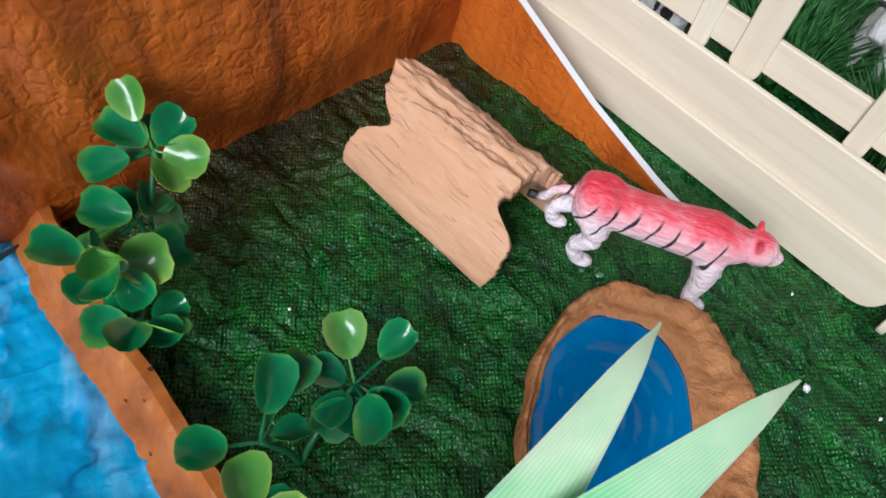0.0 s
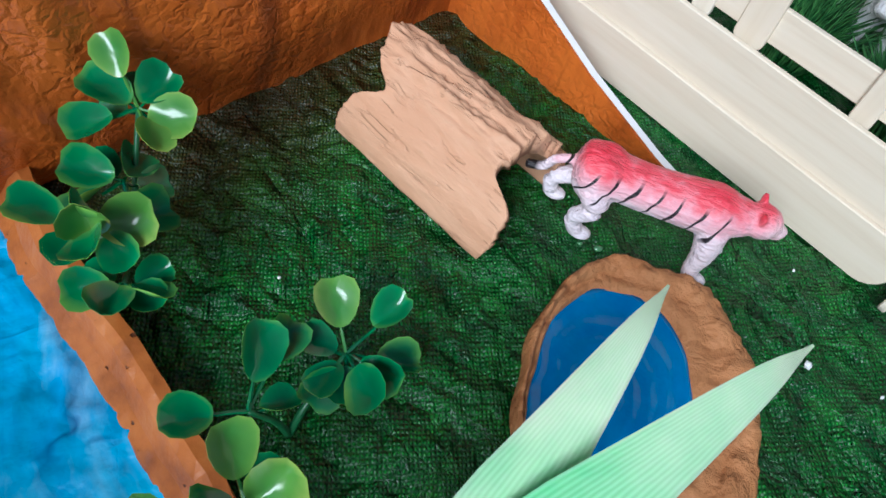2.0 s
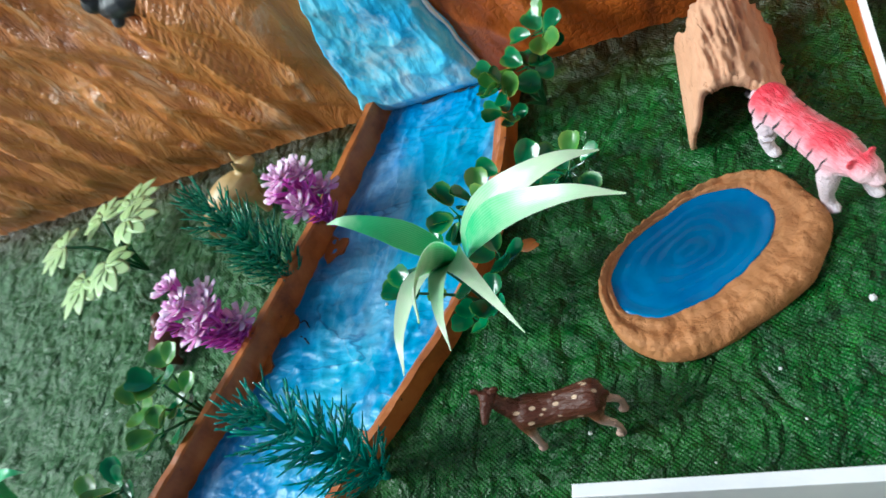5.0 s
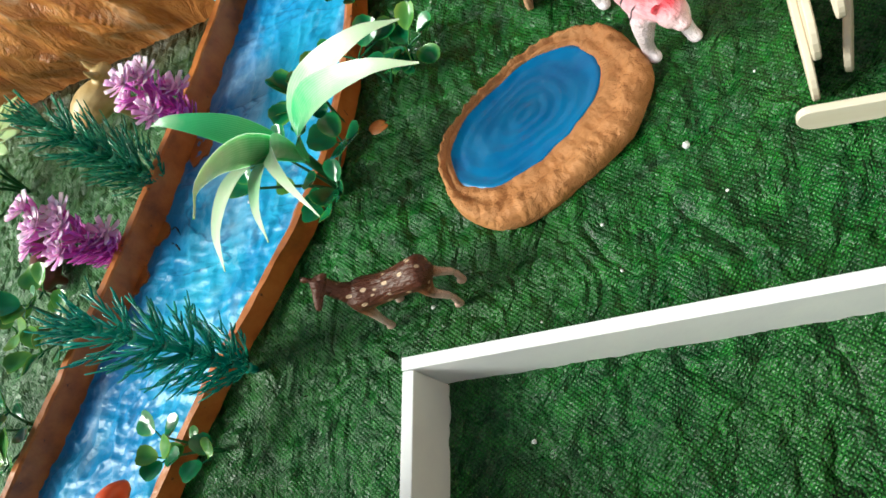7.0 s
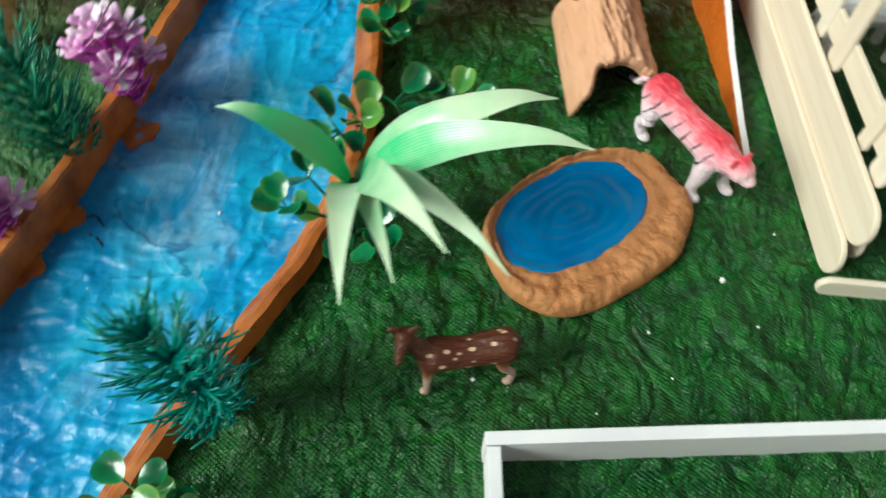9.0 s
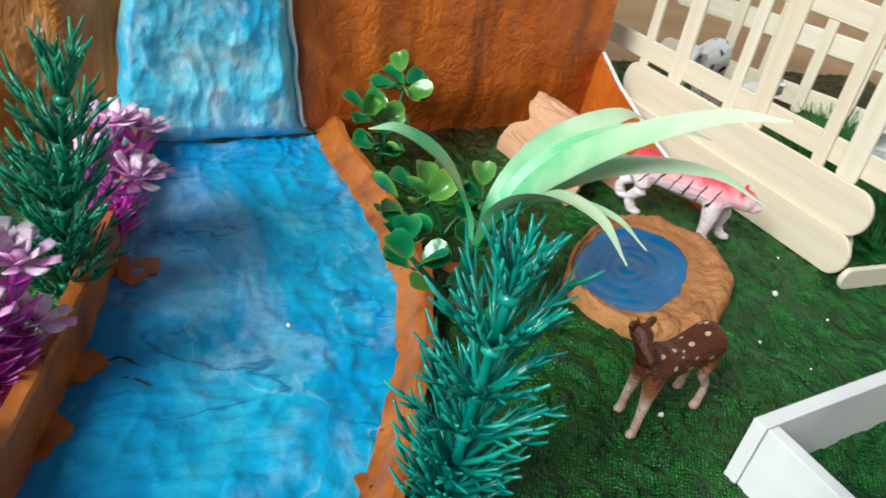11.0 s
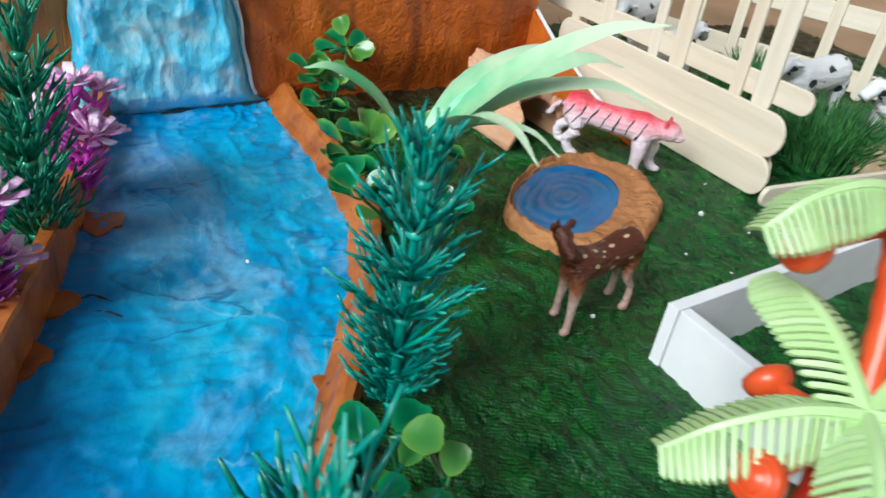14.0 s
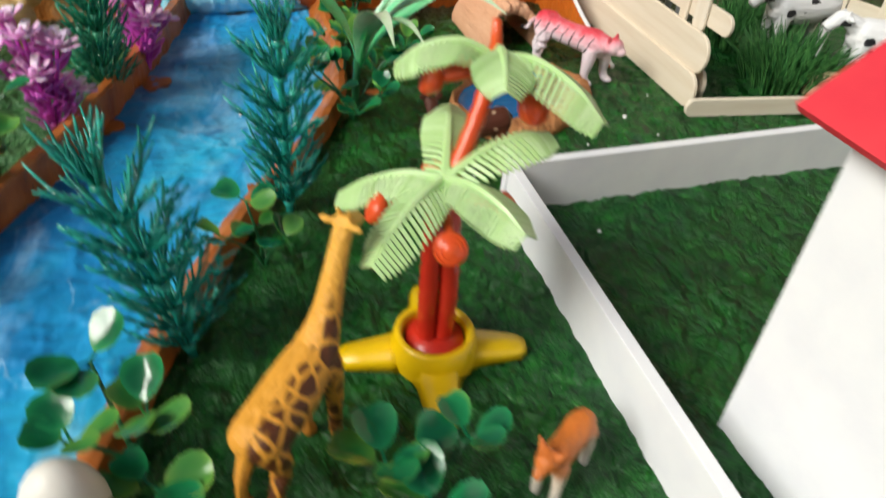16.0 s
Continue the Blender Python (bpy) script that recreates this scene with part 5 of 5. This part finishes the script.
striped_plant(-17.0, -8.5, (0.2, 0.2, 2.6), [(3.4, 1.6, 5.0, 1.2), (2.6, -2.0, 4.6, 1.2), (-2.8, 2.2, 5.0, 1.2), (-3.0, -1.2, 4.6, 1.2), (0.6, 3.6, 5.4, 1.2)], "pale green striped plastic plant at the far side", (1.4, 1.4, 1.3, 1.3, 1.2))


def lobed_plant(x, y, label):
    """Yellow-green lobed leaves on short stalks."""
    t = thing("lobed_plant", x, y, 0, 0, label, "plastic plant")
    rnd = random.Random(77)
    for k in range(6):
        a = k * 1.05 + 0.3
        tip = Vector((math.cos(a) * 2.6, math.sin(a) * 2.6, rnd.uniform(2.6, 4.2)))
        bm = bmesh.new()
        tube(bm, curve_pts([(0, 0, -0.1), (tip.x * 0.3, tip.y * 0.3, tip.z * 0.7), tip], 6), 0.1, 6)
        part("stem", bm, M_STEM, t)
        bm = bmesh.new()
        d = Vector((math.cos(a), math.sin(a), -0.15))
        for j in range(-3, 4):
            s = Matrix.Rotation(j * 0.62, 3, "Z") @ d
            L = 2.2 * (1 - 0.10 * abs(j))
            blade(bm, [tip - d * 0.1, tip + s * L * 0.5 + Vector((0, 0, 0.08)), tip + s * L], 1.0, 6, 0.05, 0.1)
        part("leaf", bm, M_FROND, t)


lobed_plant(-21.0, 6.0, "yellow-green plastic plant with lobed leaves on the far grass")

# ---- toy palm ----


def frond(bm, c, tip, width, arch):
    """A moulded frond: a ridged blade folded like a tent, cut into teeth on both sides."""
    c, tip = Vector(c), Vector(tip)
    v = tip - c
    length = v.length
    up = Vector((0, 0, 1))
    pts = curve_pts([c, c + v * 0.36 + up * arch, c + v * 0.74 + up * arch * 0.85, tip], 20)
    tube(bm, pts, [0.15 - 0.005 * i for i in range(21)], 6)
    for i in range(1, 21):
        u = i / 20
        w = width * 0.5 * (0.30 + 0.70 * math.sin(math.pi * min(1, 0.14 + u * 0.80)) ** 0.7)
        f = (pts[min(i + 1, 20)] - pts[i - 1]).normalized()
        s0 = f.cross(up).normalized()
        top = s0.cross(f)
        for sgn in (-1, 1):
            s, a = s0 * sgn, pts[i]
            e = a + s * w + f * 0.42 * w - top * 0.55 * w
            m = a.lerp(e, 0.55) + top * 0.07 * w
            h = f * length / 20 * 0.5
            quad = []
            for q, k in ((a, 1.0), (a.lerp(m, 0.3), 0.74), (m, 0.70), (a.lerp(e, 0.92), 0.62), (e, 0.30)):
                quad.append([bm.verts.new(q + h * k * o + top * 0.045 * z) for o, z in ((-1, 1), (1, 1), (1, -1), (-1, -1))])
            for r, g in zip(quad, quad[1:]):
                for k in range(4):
                    bm.faces.new((r[k], r[(k + 1) % 4], g[(k + 1) % 4], g[k]))
            bm.faces.new(quad[0][::-1])
            bm.faces.new(quad[-1])


def coconut(bm, c, axis):
    """A round knob turned with rings about its outward axis."""
    a = axis.orthogonal().normalized()
    b = axis.cross(a)
    prof = [(0.0, -0.30), (0.26, -0.26), (0.42, -0.08), (0.45, 0.06), (0.41, 0.18), (0.37, 0.20), (0.35, 0.17), (0.29, 0.24), (0.25, 0.25), (0.23, 0.22), (0.16, 0.28), (0.0, 0.30)]
    n, rings = 20, []
    for r, h in prof:
        rings.append([bm.verts.new(c + axis * h + (a * math.cos(2 * math.pi * k / n) + b * math.sin(2 * math.pi * k / n)) * r) for k in range(n if r else 1)])
    for p, q in zip(rings, rings[1:]):
        for k in range(n):
            ring = [p[k % len(p)], p[(k + 1) % n % len(p)], q[(k + 1) % n % len(q)], q[k % len(q)]]
            bm.faces.new(list(dict.fromkeys(ring)))


def toy_palm(x, y):
    t = thing("toy_palm", x, y, 0, 0, "toy palm with lime fronds, red trunk and yellow star base", "toy palm")
    bm = bmesh.new()
    for k in range(4):
        a = math.radians(90 * k + 2)
        d, s = Vector((math.cos(a), math.sin(a), 0)), Vector((-math.sin(a), math.cos(a), 0))
        prev = None
        outline = [(0.9, 0.85, 0.62), (1.4, 0.66, 0.5), (2.2, 0.55, 0.38), (2.7, 0.48, 0.3), (2.95, 0.25, 0.24)]
        for r, w, z in outline:
            ring = [bm.verts.new(d * r + s * w), bm.verts.new(d * r - s * w), bm.verts.new(d * r - s * w * 0.72 + Vector((0, 0, z))), bm.verts.new(d * r + s * w * 0.72 + Vector((0, 0, z)))]
            if prev:
                for j in range(4):
                    bm.faces.new((prev[j], prev[(j + 1) % 4], ring[(j + 1) % 4], ring[j]))
            else:
                bm.faces.new(ring)
            prev = ring
        bm.faces.new(prev[::-1])
    part("foot", bm, M_YELLOW, t, "yellow plastic star foot")
    bm = bmesh.new()
    n = 32
    prof = [(1.34, 0.0), (1.36, 0.4), (1.24, 1.02), (1.16, 1.1), (1.04, 1.08), (0.98, 0.95), (0.94, 0.5)]
    rings = [[bm.verts.new((math.cos(2 * math.pi * k / n) * r, math.sin(2 * math.pi * k / n) * r, z)) for r, z in prof] for k in range(n)]
    for k in range(n):
        for j in range(len(prof) - 1):
            bm.faces.new((rings[k][j], rings[(k + 1) % n][j], rings[(k + 1) % n][j + 1], rings[k][j + 1]))
    part("ring", bm, M_YELLOW, t, "raised yellow ring")
    bm = bmesh.new()
    bmesh.ops.create_cone(bm, cap_ends=True, segments=28, radius1=0.93, radius2=0.88, depth=0.5, matrix=Matrix.Translation((0, 0, 0.62)))
    part("plug", bm, M_RED, t, "red plastic plug in the ring")
    low, high = Vector((-0.05, 0.0, 6.2)), Vector((1.25, 1.75, 8.75))
    for off, w in ((-0.26, 0.27), (0.26, 0.27)):
        bm = bmesh.new()
        pts = curve_pts([(off, 0, 0.8), (off * 1.1, -0.1, 3.0), (off * 0.7 + low.x, low.y, low.z - 0.2)], 22)
        tube(bm, pts, [w + 0.035 * (i % 2) for i in range(23)], 10)
        part("trunk", bm, M_RED, t)
    bm = bmesh.new()
    tube(bm, curve_pts([low - Vector((0, 0, 0.2)), low.lerp(high, 0.5) + Vector((0.1, 0, 0)), high], 12), [0.22 + 0.03 * (i % 2) for i in range(13)], 8)
    tube(bm, [high, high + Vector((0.0, 0.0, 0.7)), high + Vector((-0.04, 0.0, 1.3))], [0.2, 0.17, 0.11], 8)
    part("upper_trunk", bm, M_ORANGE, t)
    tips_low = ((-2.7, 1.05, 5.4), (0.35, 2.75, 7.15), (2.7, 0.85, 7.35), (1.55, -2.35, 6.55), (-1.95, -2.25, 5.6))
    tips_high = ((-1.2, 2.1, 8.7), (3.45, -0.7, 8.6), (1.15, -0.35, 9.2))
    for c, tips, turns, drop, reach in ((low + Vector((0, 0, 0.3)), tips_low, (0, 90, 180, 270), 0.9, 1.7), (high + Vector((0, 0, 0.3)), tips_high, (172, 128, -58, -8), 0.75, 1.55)):
        for tip in tips:
            bm = bmesh.new()
            frond(bm, c, tip, 1.5, 0.50 if c.z > 8 else 0.35)
            part("frond", bm, M_FROND, t, crisp=50)
        for turn in turns:
            s = Vector((math.cos(radians(turn)), math.sin(radians(turn)), 0))
            e = c + s * reach + Vector((0, 0, -drop))
            bm = bmesh.new()
            tube(bm, curve_pts([c - Vector((0, 0, 0.35)), c + s * reach * 0.5 - Vector((0, 0, drop * 0.7)), e], 6), 0.15, 8)
            coconut(bm, e, (s + Vector((0, 0, 0.55))).normalized())
            part("coconut", bm, M_ORANGE, t, "orange-red ringed coconut on a short stalk", crisp=60)


toy_palm(5.7, -11.25)

# ---- foam fence and house ----


def foam_rail(a, b, h, w, label):
    bm = bmesh.new()
    a, b = Vector(a), Vector(b)
    m = Matrix.Translation((a + b) / 2) @ (b - a).to_track_quat("X", "Z").to_matrix().to_4x4()
    slab(bm, ((b - a).length, w, h), (0, 0, h / 2 - 0.2), 0.03, m)
    return tagged(part("foam_rail", bm, M_FOAM, smooth=False), label, "foam fence", "white foam fence rails")


foam_rail((9.14, -3.545, 0), (34.0, 1.45, 0), 2.3, 0.40, "white foam board rail standing on edge on the grass")
foam_rail((9.42, -3.735, 0), (12.6, -21.5, 0), 2.3, 0.40, "white foam board rail running beside the toy palm")


def house():
    t = thing("model_house", 13.8, -14.4, 0, 14, "white foam board model house with a red card roof", "model house")
    bm = bmesh.new()
    slab(bm, (0.4, 14, 9.9), (0.2, -7.0, 4.85), 0.02)
    part("wall", bm, M_FOAM, t, smooth=False)
    bm = bmesh.new()
    slab(bm, (10.0, 0.4, 9.9), (5.42, -0.2, 4.85), 0.02)
    part("wall", bm, M_FOAM, t, smooth=False)
    bm = bmesh.new()
    slab(bm, (0.4, 14, 9.9), (10.6, -7.0, 4.85), 0.02)
    part("wall", bm, M_FOAM, t, smooth=False)
    for sgn in (-1, 1):
        bm = bmesh.new()
        m = Matrix.Translation((5.4 + sgn * 3.05, -7.0, 12.0)) @ Matrix.Rotation(sgn * radians(35), 4, "Y")
        slab(bm, (7.6, 16.2, 0.25), (0, 0, 0), 0.02, m)
        part("roof", bm, M_ROOF, t, "red card roof slope", smooth=False)


house()

# ---- stick pen ----


def stick(parent, p, q, width, thick=0.2, up=(0, 0, 1), name="stick", ends=10):
    """A craft stick from p to q with rounded ends, its broad side set by up."""
    p, q = Vector(p), Vector(q)
    d = (q - p)
    L = d.length
    d.normalize()
    u = Vector(up)
    u = (u - d * u.dot(d)).normalized()
    bm = bmesh.new()
    out = []
    for k in range(ends + 1):
        a = math.pi * k / ends
        out.append((-math.sin(a) * width * 0.42 + width * 0.42, math.cos(a) * width / 2))
    for k in range(ends + 1):
        a = math.pi * k / ends
        out.append((L + math.sin(a) * width * 0.42 - width * 0.42, -math.cos(a) * width / 2))
    front = [bm.verts.new((x, y, thick / 2)) for x, y in out]
    back = [bm.verts.new((x, y, -thick / 2)) for x, y in out]
    bm.faces.new(front)
    bm.faces.new(back[::-1])
    for k in range(len(out)):
        bm.faces.new((front[k], back[k], back[(k + 1) % len(out)], front[(k + 1) % len(out)]))
    es = [e for e in bm.edges if all(v in front for v in e.verts) or all(v in back for v in e.verts)]
    bmesh.ops.bevel(bm, geom=es, offset=0.035, segments=1, affect="EDGES")
    w = d.cross(u)
    m = Matrix((d, u, w)).transposed().to_4x4()
    m.translation = p * CM
    return part(name, bm, M_WOOD, parent, smooth=False, at=m)


pen = thing("stick_fence", 0, 0, 0, 0, "fence of pale wooden craft sticks round the cow pen", "stick fence")
A, D = Vector((20.3, 4.55, 0)), Vector((-0.180, 0.984, 0))
SIDE = Vector((0.984, 0.180, 0))
stick(pen, A + Vector((0, 0, 0.88)), A + D * 15.2 + Vector((0, 0, 0.88)), 1.8)
stick(pen, A + D * 0.1 + SIDE * 0.2 + Vector((0, 0, 2.66)), A + D * 15.3 + SIDE * 0.2 + Vector((0, 0, 2.66)), 1.95)
stick(pen, A + D * -0.2 + SIDE * 0.8 + Vector((0, 0, 4.3)), A + D * 18 + SIDE * 0.5 + Vector((0, 0, 4.3)), 1.05)
stick(pen, A + D * -0.5 + SIDE * 0.75 + Vector((0, 0, 9.3)), A + D * 18 + SIDE * 0.75 + Vector((0, 0, 9.3)), 1.0)
for s in (2.0, 3.4, 7.0, 8.6, 12.2, 14.6):
    stick(pen, A + D * s + SIDE * 0.55 + Vector((0, 0, 3.3)), A + D * (s + 0.15) + SIDE * 0.55 + Vector((0, 0, 10.4)), 0.62 if s in (3.4, 8.6, 14.6) else 0.95, 0.18, D)
stick(pen, A + D * 0.6 + SIDE * 0.9 + Vector((0, 0, 0.85)), A + D * 3.0 + SIDE * 1.4 + Vector((0, 0, 0.85)), 1.5)
low = thing("low_stick", 0, 0, 0, 0, "single pale wooden craft stick on edge closing the pen", "craft stick")
stick(low, (19.75, 4.12, 0.42), (34.5, 5.0, 0.42), 0.95, 0.24)
back = thing("stick_fence", 0, 0, 0, 0, "far fence of pale wooden craft sticks behind the cows", "stick fence")
B, E = Vector((40.5, 8.5, 0)), Vector((-0.50, 0.866, 0))
for z in (1.0, 4.6, 8.8):
    stick(back, B + Vector((0, 0, z)), B + E * 26 + Vector((0, 0, z)), 1.3)
for s in range(9):
    stick(back, B + E * (1.5 + s * 2.8) + Vector((-0.25, 0, 0)), B + E * (1.6 + s * 2.8) + Vector((-0.25, 0, 10.5)), 0.7, 0.18, E)


def tuft(x, y, r, h, n, seed):
    rnd = random.Random(seed)
    bm = bmesh.new()
    for _ in range(n):
        a, q = rnd.uniform(0, 6.28), r * math.sqrt(rnd.random())
        b = Vector((math.cos(a) * q, math.sin(a) * q, -0.1))
        o = Vector((math.cos(a), math.sin(a), 0)) * (q * 0.6 + rnd.uniform(-0.5, 0.6))
        L = h * rnd.uniform(0.6, 1.0) * (1.1 - 0.3 * q / r)
        tube(bm, [b, b + o * 0.4 + Vector((0, 0, L * 0.6)), b + o + Vector((rnd.uniform(-0.3, 0.3), rnd.uniform(-0.3, 0.3), L))], [0.06, 0.05, 0.015], 3, False)
    tagged(part("grass_tuft", bm, M_TUFT, at=pose(x * CM, y * CM, 0)), "tuft of dark green plastic bristle grass in the pen", "grass tuft", "grass tufts", "stuff")


tuft(27.0, 7.9, 2.2, 3.2, 520, 3)
tuft(26.3, 13.4, 1.7, 3.2, 300, 6)
tuft(29.2, 15.2, 1.8, 3.2, 260, 16)
tuft(20.5, 20.5, 1.4, 3.2, 200, 9)
bm = bmesh.new()
blob(bm, (0, 0, 0.55), (1.5, 0.9, 1.0), 16, 10)
tagged(part("stone", bm, plain("sandy_stone", (0.42, 0.30, 0.17), (0.52, 0.40, 0.25), 120, 0.6), at=pose(28.3 * CM, 5.9 * CM, 0, 0, 0, 10)), "rounded sandy stone behind the low stick", "stone")

# ---- crumbs on the cloth ----
rnd = random.Random(12)
for x, y, r in ((16.7, 4.0, 0.13), (17.9, 2.4, 0.06), (14.2, 1.6, 0.07), (8.5, -1.1, 0.10), (6.0, 12.1, 0.05), (12.6, -1.6, 0.05), (18.6, 6.2, 0.05), (15.0, 0.0, 0.05), (-1.7, 3.6, 0.08), (12.8, -5.2, 0.09)):
    bm = bmesh.new()
    bmesh.ops.create_icosphere(bm, subdivisions=1, radius=r)
    for v in bm.verts:
        v.co *= rnd.uniform(0.7, 1.2)
    tagged(part("foam_crumb", bm, M_CRUMB, smooth=False, at=pose(x * CM, y * CM, (r * 0.5 + (0.12 if x < 0 else cloth_height(x, y))) * CM)), "tiny white foam crumb lying loose", "foam crumb", "foam crumbs")


# ---- drops of clear glue on the cloth ----
M_GLUE = plain("dried_clear_glue", (0.060, 0.200, 0.080), (0.110, 0.270, 0.130), 200, 0.06, 0.8)
for x, y, r in ((13.9, 9.3, 0.14), (13.6, 9.7, 0.09), (10.3, 12.1, 0.12), (10.0, 12.6, 0.08), (9.6, 14.4, 0.10)):
    bm = bmesh.new()
    blob(bm, (0, 0, 0), (r, r * 0.7, r * 0.45), 10, 6)
    tagged(part("glue_drop", bm, M_GLUE, at=pose(x * CM, y * CM, (cloth_height(x, y) + 0.02) * CM, 0, 0, x * 50)), "shiny dried drop of clear glue on the cloth", "glue drop", "glue drops")
